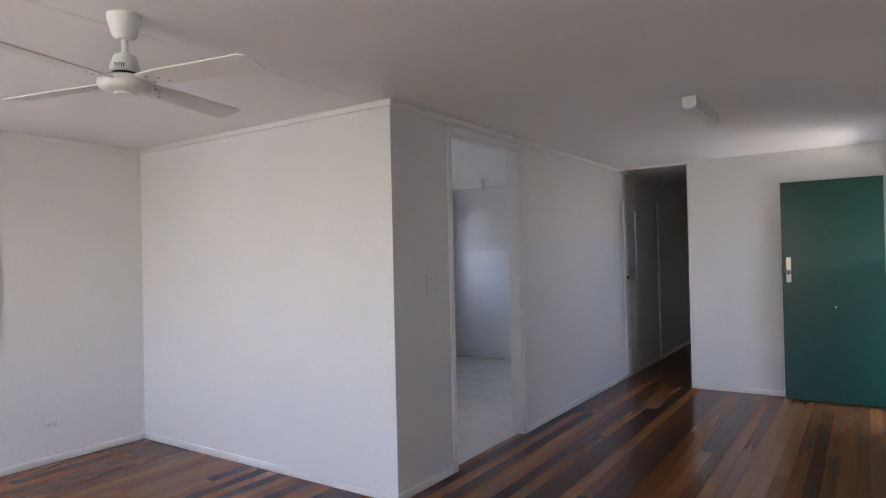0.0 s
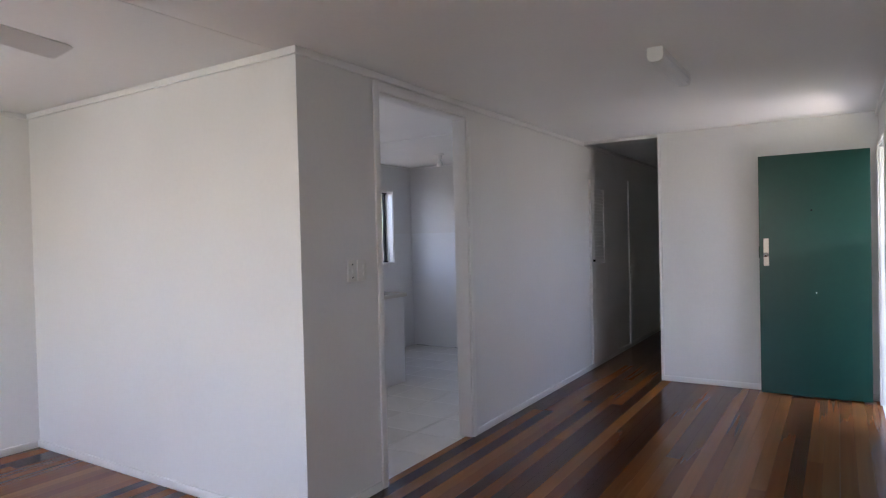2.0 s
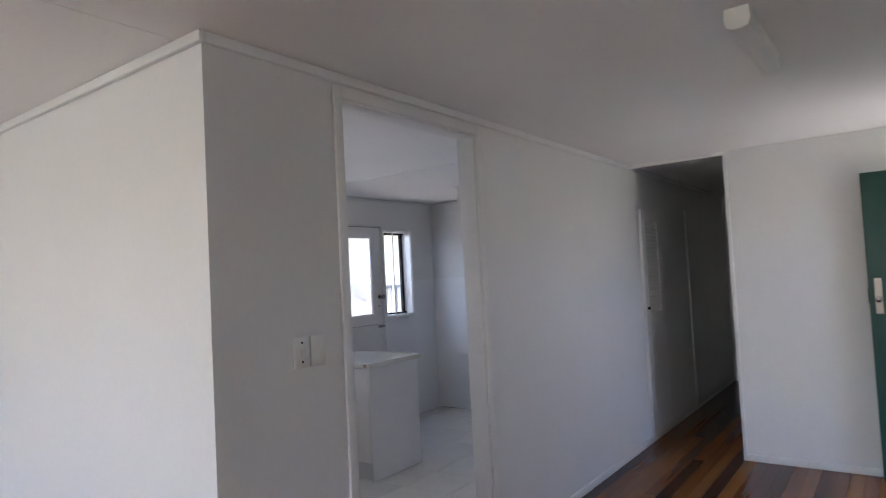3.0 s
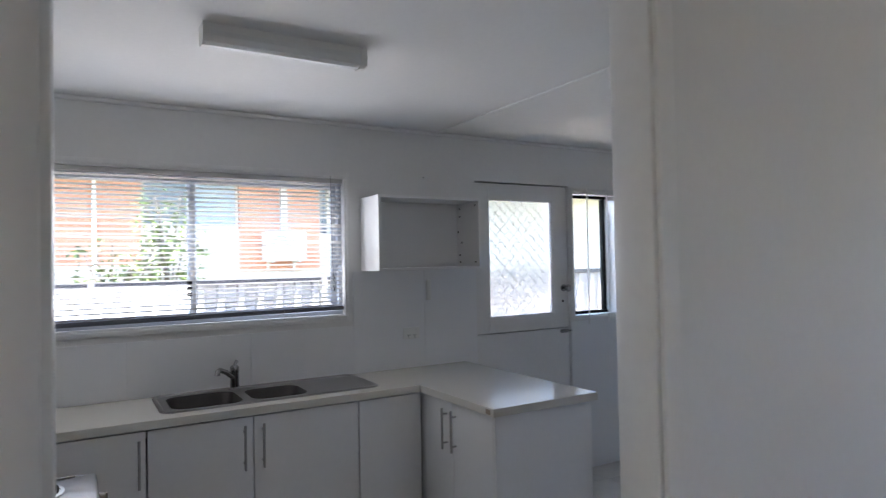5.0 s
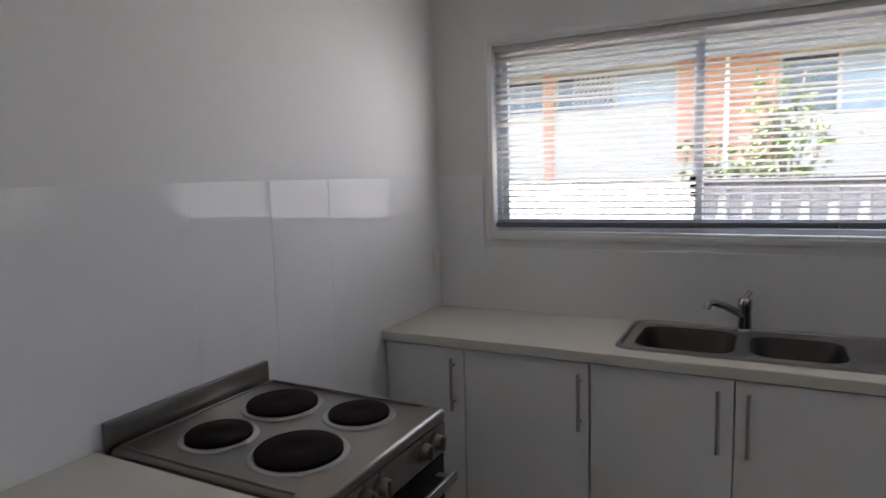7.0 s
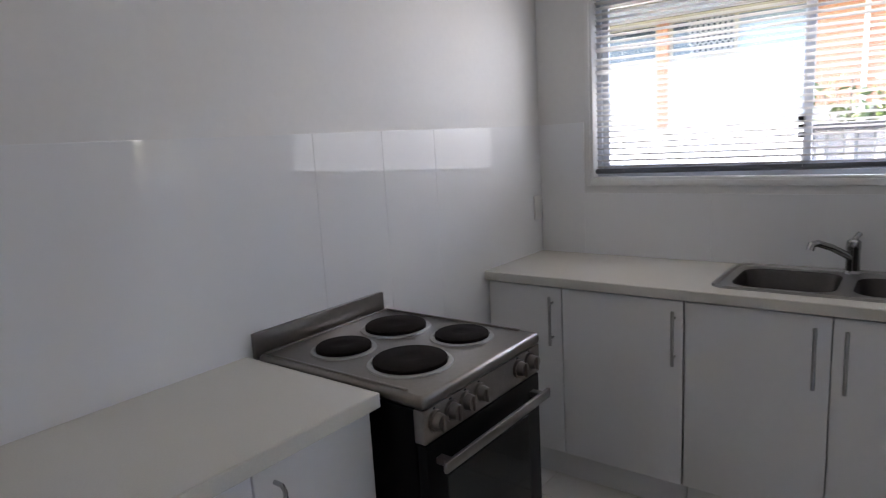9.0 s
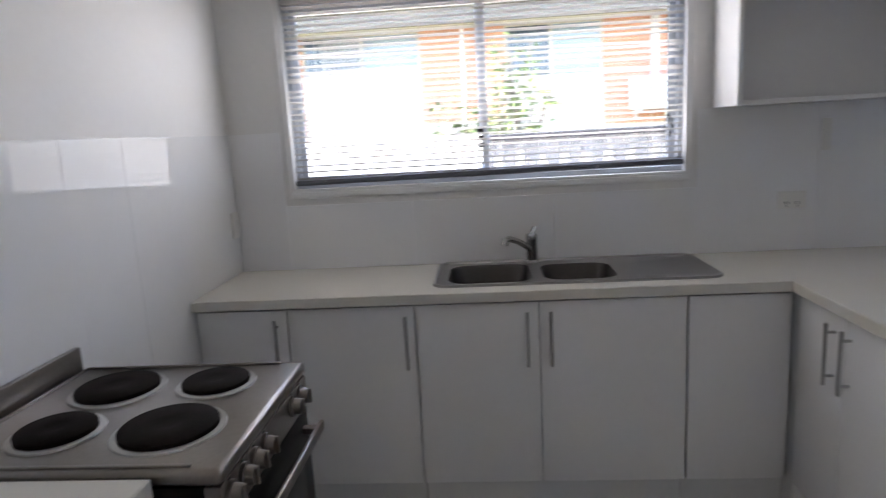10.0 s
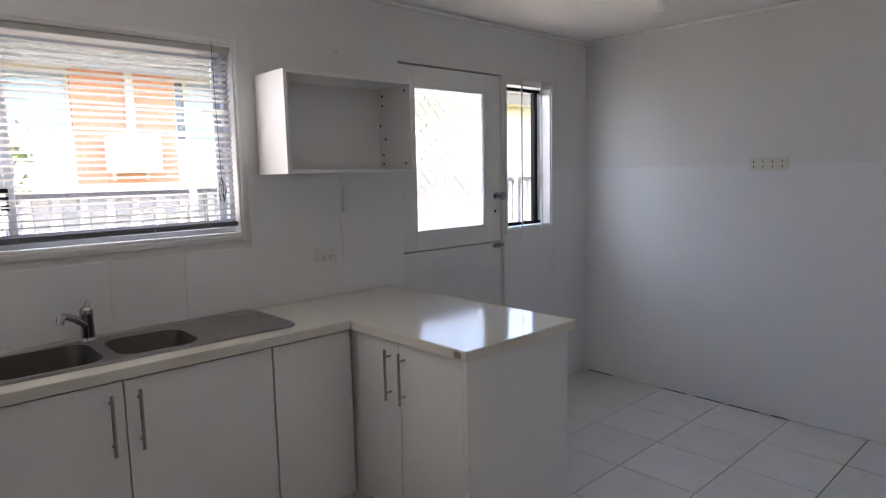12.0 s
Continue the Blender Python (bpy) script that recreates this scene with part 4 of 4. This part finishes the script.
def fan(cx, cy):
    f = thing("ceiling_fan", (cx, cy, H), "white four-blade ceiling fan at rest in the lounge", "ceiling fan")
    bm = B()
    lathe(bm, (cx, cy, H), [(0.062, -0.001), (0.062, -0.012), (0.058, -0.03), (0.042, -0.085), (0.026, -0.098)], 32)
    part("canopy", bm, PLASTIC, f, "tapered white ceiling canopy", True)
    bm = B()
    rod(bm, (cx, cy, H - 0.09), (cx, cy, H - 0.18), 0.013, 16)
    part("rod", bm, PLASTIC, f, smooth=True)
    bm = B()
    lathe(bm, (cx, cy, H), [(0.026, -0.155), (0.040, -0.165), (0.052, -0.205), (0.054, -0.228), (0.046, -0.232)], 28)
    housing = part("coupling_cover", bm, PLASTIC, f, smooth=True)
    bm = B()
    for k in range(5):
        a = radians(-70 + k * 9)
        box(bm, cx + 0.0505 * math.cos(a) - 0.002, cx + 0.0505 * math.cos(a) + 0.003, cy + 0.0505 * math.sin(a) - 0.002, cy + 0.0505 * math.sin(a) + 0.002, H - 0.222, H - 0.204)
    part("lettering_bar", bm, FENCE_RAIL, housing, "small dark unreadable lettering")
    bm = B()
    lathe(bm, (cx, cy, H), [(0.046, -0.232), (0.050, -0.243), (0.042, -0.246)], 28)
    part("vent_ring", bm, BLACK, f, "dark vent gap", True)
    bm = B()
    lathe(bm, (cx, cy, H), [(0.040, -0.244), (0.080, -0.250), (0.094, -0.262), (0.098, -0.280), (0.090, -0.296), (0.070, -0.306), (0.040, -0.312), (0.036, -0.318), (0.010, -0.320)], 36)
    part("motor", bm, PLASTIC, f, "domed white motor housing", True)
    for k in range(4):
        a = 13 + 90 * k
        m = Matrix.Translation((cx, cy, H - 0.268)) @ Matrix.Rotation(radians(a), 4, "Z") @ Matrix.Rotation(radians(-11), 4, "X")
        bm = B()
        pts = [(0.09, -0.045), (0.20, -0.055), (0.57, -0.064), (0.592, -0.053), (0.606, 0.056), (0.586, 0.064), (0.20, 0.055), (0.09, 0.045)]
        slab(bm, pts, -0.003, 0.003)
        bmesh.ops.transform(bm, matrix=m, verts=bm.verts)
        blade = part("blade", bm, PLASTIC, f, "flat white fan blade")
        for sx, sy in ((0.125, 0.022), (0.125, -0.022), (0.165, 0.0), (0.19, 0.028)):
            bm = B()
            rod(bm, (sx, sy, -0.0052), (sx, sy, -0.003), 0.006, 8)
            bmesh.ops.transform(bm, matrix=m, verts=bm.verts)
            part("screw", bm, HANDLE, blade)


fan(0.01, -1.615)


bpy.data.objects["ceiling_fan"].scale = (1.0, 1.0, 0.95)


def bulb_holder(x, y):
    b = thing("lamp_holder", (x, y, H), "bare white batten lamp holder with a bulb on the kitchen ceiling", "lamp holder")
    bm = B()
    lathe(bm, (x, y, H), [(0.05, -0.001), (0.05, -0.012), (0.024, -0.018), (0.022, -0.06), (0.018, -0.062)], 24)
    part("base", bm, PLASTIC, b, smooth=True)
    bm = B()
    lathe(bm, (x, y, H), [(0.012, -0.060), (0.014, -0.075), (0.030, -0.105), (0.032, -0.125), (0.022, -0.145), (0.006, -0.152)], 24)
    part("bulb", bm, DIFFUSER, b, "unlit frosted bulb", True)


bulb_holder(-1.587, 3.80)

# ---- switches and sockets ----


def plate(name, centre, normal, width, height, label, category, dots, mat=PLASTIC):
    """A wall plate with small dark marks: dots are (across, up, wide, high)."""
    n = Vector(normal)
    s = Vector((-n.y, n.x, 0))
    p = thing(name, centre, label, category)

    def b(bm, u0, u1, v0, v1, d0, d1, bevel=0.0):
        c = Vector(centre)
        pts = [c + s * u + n * d for u in (u0, u1) for d in (d0, d1)]
        xs, ys = [q.x for q in pts], [q.y for q in pts]
        return box(bm, min(xs), max(xs), min(ys), max(ys), c.z + v0, c.z + v1, bevel, 2)

    part("cover", b(B(), -width / 2, width / 2, -height / 2, height / 2, 0.0005, 0.009 if mat is PLASTIC else 0.014, 0.003), mat, p, smooth=True)
    for u, v, w_, h_, kind in dots:
        part("rocker" if kind else "slot", b(B(), u - w_ / 2, u + w_ / 2, v - h_ / 2, v + h_ / 2, 0.007, (0.013 if kind else 0.0096) if mat is PLASTIC else 0.0146, 0.0002), PLASTIC if kind else BLACK, p)
    return p


SOCKET = [(-0.028, -0.012, 0.003, 0.011, 0), (-0.014, -0.012, 0.003, 0.011, 0), (-0.021, -0.026, 0.003, 0.009, 0), (0.028, -0.012, 0.003, 0.011, 0), (0.014, -0.012, 0.003, 0.011, 0),
          (0.021, -0.026, 0.003, 0.009, 0), (-0.035, 0.02, 0.012, 0.018, 1), (0.035, 0.02, 0.012, 0.018, 1)]
plate("light_switch", (0.0, 0.375, 1.272), (1, 0, 0), 0.075, 0.118, "white two-gang light switch beside the kitchen doorway", "switch", [(0.0, 0.036, 0.008, 0.008, 0), (0.0, -0.036, 0.008, 0.008, 0), (0.0, 0.0, 0.014, 0.024, 1)])
plate("light_switch", (0.0, 0.455, 1.272), (1, 0, 0), 0.075, 0.118, "white blank switch plate beside the kitchen doorway", "switch", [(0.012, 0.02, 0.012, 0.02, 1), (0.012, -0.02, 0.012, 0.02, 1)])
plate("power_socket", (XW, -0.718, 0.30), (1, 0, 0), 0.115, 0.072, "white double power socket low on the lounge wall", "socket", SOCKET)
plate("power_socket", (XW + 0.008, 2.50, 1.115), (1, 0, 0), 0.115, 0.072, "white double power socket above the worktop", "socket", SOCKET)
plate("power_socket", (-1.40, YK - 0.008, 1.51), (0, -1, 0), 0.21, 0.072, "cream four-way power socket strip on the far kitchen wall", "socket",
      [(-0.08 + 0.053 * k, dv, 0.005, 0.012, 0) for k in range(4) for dv in (-0.014, 0.016)], CREAM)
plate("wall_box", (XW + 0.008, 2.628, 1.38), (1, 0, 0), 0.035, 0.13, "narrow white painted cover strip on the kitchen wall", "cover", [])
plate("power_socket", (-2.62, 0.108, 1.12), (0, 1, 0), 0.072, 0.115, "white upright power socket in the kitchen corner", "socket", [])

cable = thing("cable_stub", (XW + 0.016, -1.13, 0.03), "short dark cable stub at the lounge skirting", "cable")
part("cable", tube(B(), [(XW + 0.014, -1.16, 0.052), (XW + 0.03, -1.15, 0.045), (XW + 0.04, -1.13, 0.02), (XW + 0.045, -1.10, 0.004)], 0.004, 8), CORD, cable, smooth=True)
part("plug", box(B(), XW + 0.0145, XW + 0.028, -1.11, -1.085, 0.02, 0.05, 0.003, 2), CORD, cable)
hook = thing("wall_hook", (XW + 0.002, 2.63, 2.10), "tiny white painted bracket on the kitchen wall", "bracket")
part("plate", box(B(), XW + 0.0005, XW + 0.006, 2.60, 2.67, 2.085, 2.092, 0.001), WALL, hook)
part("pin", rod(B(), (XW, 2.61, 2.10), (XW + 0.012, 2.61, 2.10), 0.003, 8), HANDLE, hook)

# ---- outside ----
GZ = -0.45
bm = B()
bmesh.ops.create_grid(bm, x_segments=8, y_segments=8, size=400, matrix=Matrix.Translation((0, 0, GZ)))
solid("ground", bm, GRASS, "dry mown grass around the house", "ground", "structure")
bm = B()
box(bm, XE + 0.141, XE + 2.4, 2.2, 5.2, GZ + 0.002, -0.03)
solid("porch_slab", bm, CONCRETE, "pale concrete porch slab outside the front door", "porch", "structure")
# Unseen pale ground widened to the fence to reflect sun through the kitchen window.
bm = B()
box(bm, -5.42, XW - 0.145, -9, 12, GZ + 0.004, GZ + 0.06)
solid("bounce_path", bm, CONCRETE, "unseen pale concrete strip bouncing sunlight into the kitchen", "path", "structure")

# Unseen wall added to keep low sky light out of the front doorway.
bm = B()
box(bm, XE + 3.4, XE + 3.5, -8, 12, GZ, 2.3)
solid("sky_block_wall", bm, FENCE, "unseen grey wall added to block low sky light", "wall", "structure")

# ribbed steel fence
FX, FT = -5.5, 1.43
fence = thing("fence", (FX, 2.0, GZ), "cream ribbed sheet steel fence with grey rails along the boundary", "fence")
post_at = [0.81 - 2.14 * 4 + 2.14 * k for k in range(9)]
for y0, y1 in zip(post_at, post_at[1:]):
    bm = B()
    pts = []
    y = y0 + 0.03
    while y < y1 - 0.03:
        for dy, dx in ((0.0, 0.0), (0.075, 0.0), (0.095, 0.032), (0.150, 0.032), (0.170, 0.0)):
            if y + dy < y1 - 0.02:
                pts.append((FX - 0.02 + dx, y + dy))
        y += 0.19
    rows_ = [[bm.verts.new((px + off, py, zz)) for px, py in pts] for off, zz in ((0, GZ + 0.02), (0, FT - 0.05), (-0.002, FT - 0.05), (-0.002, GZ + 0.02))]
    for a, b in zip(rows_, rows_[1:]):
        for k in range(len(pts) - 1):
            bm.faces.new((a[k], a[k + 1], b[k + 1], b[k]))
    part("sheet", bm, FENCE, fence)
    bm = B()
    box(bm, FX - 0.035, FX + 0.030, y0 + 0.03, y1 - 0.03, FT - 0.055, FT, 0.006)
    part("top_rail", bm, FENCE_RAIL, fence, "grey folded top rail")
for yy in post_at:
    bm = B()
    box(bm, FX - 0.04, FX + 0.042, yy - 0.03, yy + 0.03, GZ, FT + 0.012, 0.004)
    part("post", bm, FENCE, fence)

# neighbouring house
NX = -9.6
house = thing("neighbour_house", (NX - 3, 1.5, GZ), "orange brick house with pale panels and eaves beyond the fence", "house")
NW = 3.0
piers = [(-4.2, -3.6, 1.5), (-1.66, -1.50, GZ), (0.31, 1.56, 1.60), (3.01, 4.36, 1.46)]
for y0, y1, zb in piers:
    part("brick_pier", box(B(), NX - 0.25, NX, y0, y1, zb, NW), BRICK, house, "orange brick wall")
    # White base; at the middle pier it paints sun-glared brick as white.
    if zb > GZ:
        part("base_wall", box(B(), NX - 0.25, NX - 0.004, y0, y1, GZ, zb), RENDER, house, "white base below the brick, partly overlit brick painted white")


def far_window(y0, y1, split, tint, SP):
    """White frame, two panes and the panel below, between two piers."""
    part("spandrel", box(B(), NX - 0.22, NX - 0.02, y0, y1, GZ, SP), RENDER, house, "white rendered panel below the windows")
    bm = B()
    for a0, a1 in ((y0, y0 + 0.045), (y1 - 0.045, y1), (split - 0.025, split + 0.025)):
        box(bm, NX - 0.14, NX - 0.08, a0, a1, SP + 0.05, NW - 0.05)
    box(bm, NX - 0.14, NX - 0.06, y0, y1, SP, SP + 0.05)
    box(bm, NX - 0.14, NX - 0.08, y0, y1, NW - 0.05, NW)
    fr = part("window", bm, RENDER, house, "white window frame")
    for a0, a1, mat, lab in ((y0 + 0.045, split - 0.025, tint[0], "dark glass"), (split + 0.025, y1 - 0.045, tint[1], "pale curtained glass")):
        part("pane", box(B(), NX - 0.115, NX - 0.105, a0, a1, SP + 0.05, NW - 0.05), mat, fr, lab)


far_window(-1.50, 0.31, -0.585, (BLUE_GLASS, PALE_GLASS), 2.40)
far_window(1.56, 3.01, 2.25, (BLUE_GLASS, PALE_GLASS), 2.15)
far_window(4.36, 5.25, 4.55, (BLUE_GLASS, PALE_GLASS), 2.05)
far_window(-3.6, -1.66, -2.6, (PALE_GLASS, BLUE_GLASS), 2.40)
part("downpipe", box(B(), NX + 0.001, NX + 0.06, 0.915, 0.965, 1.4, NW - 0.002, 0.006), PLASTIC, house, "thin white downpipe on the brick")
part("end_wall", box(B(), NX - 0.24, NX - 0.01, 5.25, 14, GZ, NW), RENDER, house, "white rendered end wall")
part("end_wall", box(B(), NX - 0.24, NX - 0.01, -14, -4.2, GZ, NW), RENDER, house, "white rendered end wall")
part("core_wall", box(B(), NX - 6.0, NX - 0.26, -14, 14, GZ, NW), RENDER, house)
bm = B()
box(bm, NX - 6.5, NX + 0.55, -14.5, 14.5, NW + 0.002, NW + 0.04)
part("soffit", bm, RENDER, house, "white eaves lining")
bm = B()
box(bm, NX + 0.551, NX + 0.58, -14.5, 14.5, NW - 0.06, NW + 0.20, 0.004)
part("fascia", bm, FASCIA, house, "beige fascia and gutter")
bm = B()
v = [bm.verts.new(p) for p in ((NX + 0.62, -14.6, NW + 0.17), (NX + 0.62, 14.6, NW + 0.17), (NX - 3, 14.6, NW + 1.7), (NX - 3, -14.6, NW + 1.7), (NX - 6.6, -14.6, NW + 0.17), (NX - 6.6, 14.6, NW + 0.17))]
for f in ((0, 1, 2, 3), (3, 2, 5, 4), (0, 3, 4), (1, 5, 2), (0, 4, 5, 1)):
    bm.faces.new([v[k] for k in f])
bmesh.ops.recalc_face_normals(bm, faces=bm.faces)
part("roof", bm, ROOF, house, "low grey pitched roof")
bm = B()
for k in range(-8, 9):
    for s in (1, -1):
        pts = [(y, 2.70 + s * (y + 0.90 - 0.075 * k)) for y in (-1.21, -0.59)]
        mid = [(a + (b - a) * f / 40, c + (d_ - c) * f / 40) for (a, c), (b, d_) in [pts] for f in range(41)]
        mid = [(y, z_) for y, z_ in mid if 2.44 < z_ < 2.96]
        if len(mid) > 1:
            rod(bm, (NX - 0.04, *mid[0]), (NX - 0.04, *mid[-1]), 0.012, 5)
part("lattice_screen", bm, FAR_GRILLE, house, "grey diamond lattice screen")

ac = thing("air_conditioner", (NX + 0.2, 3.68, 1.64), "white wall-mounted outdoor air conditioner on brackets with a white duct", "air conditioner")
ay, az = 3.68, 1.64
bm = B()
box(bm, NX + 0.06, NX + 0.36, ay - 0.33, ay + 0.33, az, az + 0.46, 0.015, 2)
body = part("casing", bm, CASING, ac, smooth=True)
bm = B()
lathe(bm, (0, 0, 0), [(0.17, 0.0), (0.175, 0.012), (0.16, 0.014), (0.15, 0.004)], 28)
bmesh.ops.transform(bm, matrix=Matrix.Translation((NX + 0.361, ay - 0.1, az + 0.23)) @ Matrix.Rotation(radians(90), 4, "Y"), verts=bm.verts)
part("fan_grille", bm, FAR_GRILLE, body)
bm = B()
for dy in (-0.22, 0.22):
    box(bm, NX + 0.001, NX + 0.36, ay + dy - 0.02, ay + dy + 0.02, az - 0.04, az - 0.001)
    box(bm, NX + 0.001, NX + 0.04, ay + dy - 0.02, ay + dy + 0.02, az - 0.14, az - 0.04)
part("bracket", bm, CASING, ac)
bm = B()
box(bm, NX + 0.001, NX + 0.07, ay - 0.01, ay + 0.10, az + 0.45, NW - 0.01, 0.01)
part("duct", bm, CASING, ac, "white pipe cover up to the eaves")


def shrub(x, y, height, spread, leaves, seed):
    rng = random.Random(seed)
    s = thing("shrub", (x, y, GZ), "leafy yellow-green shrub growing beyond the fence", "shrub")
    bm = B()
    tips = []
    tube(bm, [(x, y, GZ), (x + 0.03, y + 0.02, GZ + height * 0.35), (x - 0.02, y + 0.05, GZ + height * 0.6)], 0.03, 6)
    for k in range(13):
        a = rng.uniform(0, 6.28)
        z0 = GZ + height * rng.uniform(0.25, 0.6)
        r = spread * rng.uniform(0.4, 1.0)
        tip = (x + r * 0.5 * math.cos(a), y + r * math.sin(a), GZ + height * rng.uniform(0.62, 1.0))
        mid = (x + 0.3 * r * 0.5 * math.cos(a), y + 0.4 * r * math.sin(a), (z0 + tip[2]) / 2 + 0.05)
        tube(bm, [(x, y + 0.02, z0), mid, tip], 0.010, 5)
        tips.append((mid, tip))
    part("trunk", bm, BARK, s)
    verts, faces = [], []
    for k in range(leaves):
        mid, tip = rng.choice(tips)
        f = rng.random() ** 0.6
        p = Vector(mid).lerp(Vector(tip), f) + Vector((rng.gauss(0, 0.07), rng.gauss(0, 0.10), rng.gauss(0, 0.08)))
        m = Matrix.Translation(p) @ Euler((rng.uniform(0, 6), rng.uniform(-1, 1), rng.uniform(0, 6))).to_matrix().to_4x4()
        size = rng.uniform(0.035, 0.075)
        i = len(verts)
        for q in ((-size, 0, 0), (0, -size * 0.45, 0.01), (size, 0, 0), (0, size * 0.45, 0.01)):
            verts.append(m @ Vector(q))
        faces.append((i, i + 1, i + 2, i + 3))
    me = bpy.data.meshes.new("crown")
    me.from_pydata(verts, [], faces)
    me.materials.append(LEAF)
    ob = new("crown", me)
    ob.parent = s
    ob.matrix_parent_inverse = Matrix.Translation(-s.location)


shrub(-6.9, 1.62, 2.92, 0.34, 300, 3)
shrub(-6.9, 1.02, 2.35, 0.46, 300, 5)

# ---- pieces: wall boards, tiles, floor boards ----


def pieces(name, spans, mat, parent_name, z0, z1, bevel=0.0015):
    """Floor pieces (x0, x1, y0, y1), each an object of its own; alike sizes share a mesh."""
    parent = bpy.data.objects[parent_name]
    cache = {}
    for x0, x1, y0, y1 in spans:
        key = (round(x1 - x0, 3), round(y1 - y0, 3))
        if key not in cache:
            bm = B()
            box(bm, -key[0] / 2, key[0] / 2, -key[1] / 2, key[1] / 2, z0, z1, bevel)
            cache[key] = mesh_of(name, bm, mat)
        ob = new(name, cache[key])
        ob.location = ((x0 + x1) / 2, (y0 + y1) / 2, 0)
        ob.parent = parent


def strips(a, b, step, origin):
    """The grid lines of an origin and step between a and b, ends included."""
    k = math.ceil((a + 1e-6 - origin) / step)
    cuts = [a]
    while origin + k * step < b - 0.01:
        if origin + k * step > a + 0.01:
            cuts.append(origin + k * step)
        k += 1
    return list(zip(cuts + [b], (cuts + [b])[1:]))


gap = 0.0024
tiles = []
for x0, x1 in strips(XW, -0.055, 0.40, -1.232):
    for y0, y1 in strips(0.1, YK, 0.393, 3.925):
        tiles.append((x0 + gap, x1 - gap, y0 + gap, y1 - gap))
pieces("tile", tiles, TILE, "floor", -0.03, 0.0)

rng = random.Random(11)
boards = []
for x0, x1 in strips(XW, XE, 0.086, 0.0):
    lo, hi = (YB, 0.0) if x1 <= 0.02 else (YB, 8.6) if x0 < HX + 0.02 else (YB, YH)
    y = lo - rng.uniform(0, 2.2)
    while y < hi:
        n = y + rng.choice((3.6, 4.4, 5.2, 6.0))
        a, b = max(y, lo), min(n, hi)
        if hi - b < 0.3:
            b, n = hi, hi
        if b - a > 0.05:
            boards.append((x0 + 0.0004, x1 - 0.0004, a + 0.0004, b - 0.0004))
        y = n
for y0, y1 in ((KD0, KD1),):
    boards.append((-0.054, -0.0005, y0 + 0.02, y1 - 0.02))
pieces("board", boards, HARDWOOD, "floor", -0.03, 0.0, 0.0)


def wall_boards(axis, plane, sign, spans, mat, parent_name):
    parent = bpy.data.objects[parent_name]
    for a0, a1, b0, b1 in spans:
        bm = B()
        u0, u1 = sorted((plane, plane + sign * 0.006))
        if axis == "x":
            box(bm, u0, u1, a0 + 0.0004, a1 - 0.0004, b0, b1, 0.0005)
        else:
            box(bm, a0 + 0.0004, a1 - 0.0004, u0, u1, b0, b1, 0.0005)
        ob = new("wall_panel", mesh_of("wall_panel", bm, mat))
        ob.parent = parent


DZ = 1.51
wall_boards("y", 0.1, 1, [(a, b, 0.002, DZ) for a, b in zip((XW, -1.836, -1.544, -1.234), (-1.836, -1.544, -1.234, -0.1))], DADO, "wall_kitchen_south")
wall_boards("x", XW, 1, [(a, b, 0.002, c) for a, b, c in ((0.107, 0.335, DZ), (0.335, 0.90, 1.186), (0.90, 1.511, 1.186), (1.511, 1.807, 1.186), (1.807, 2.115, 1.186), (2.115, 2.60, DZ), (2.60, 3.0, DZ))], DADO_MATT, "wall_west")
wall_boards("x", XW, 1, [(3.836, 4.352, 0.002, 1.098), (4.352, YK, 0.002, DZ)], DADO_MATT, "wall_west")
wall_boards("y", YK, -1, [(a, b, 0.002, DZ) for a, b in ((XW, -0.1),)], DADO_MATT, "wall_kitchen_north")
far = bpy.data.objects["wall_kitchen_north"]
# Proud dark strips painted in for the dark gap under the wall board.
for a, b_ in ((-2.62, -2.42), (-2.02, -1.86), (-1.80, -1.62), (-1.58, -1.40), (-1.33, -1.24)):
    part("floor_gap_strip", box(B(), a, b_, YK - 0.0085, YK - 0.0062, 0.0008, 0.006), SHADOW_GAP, far)
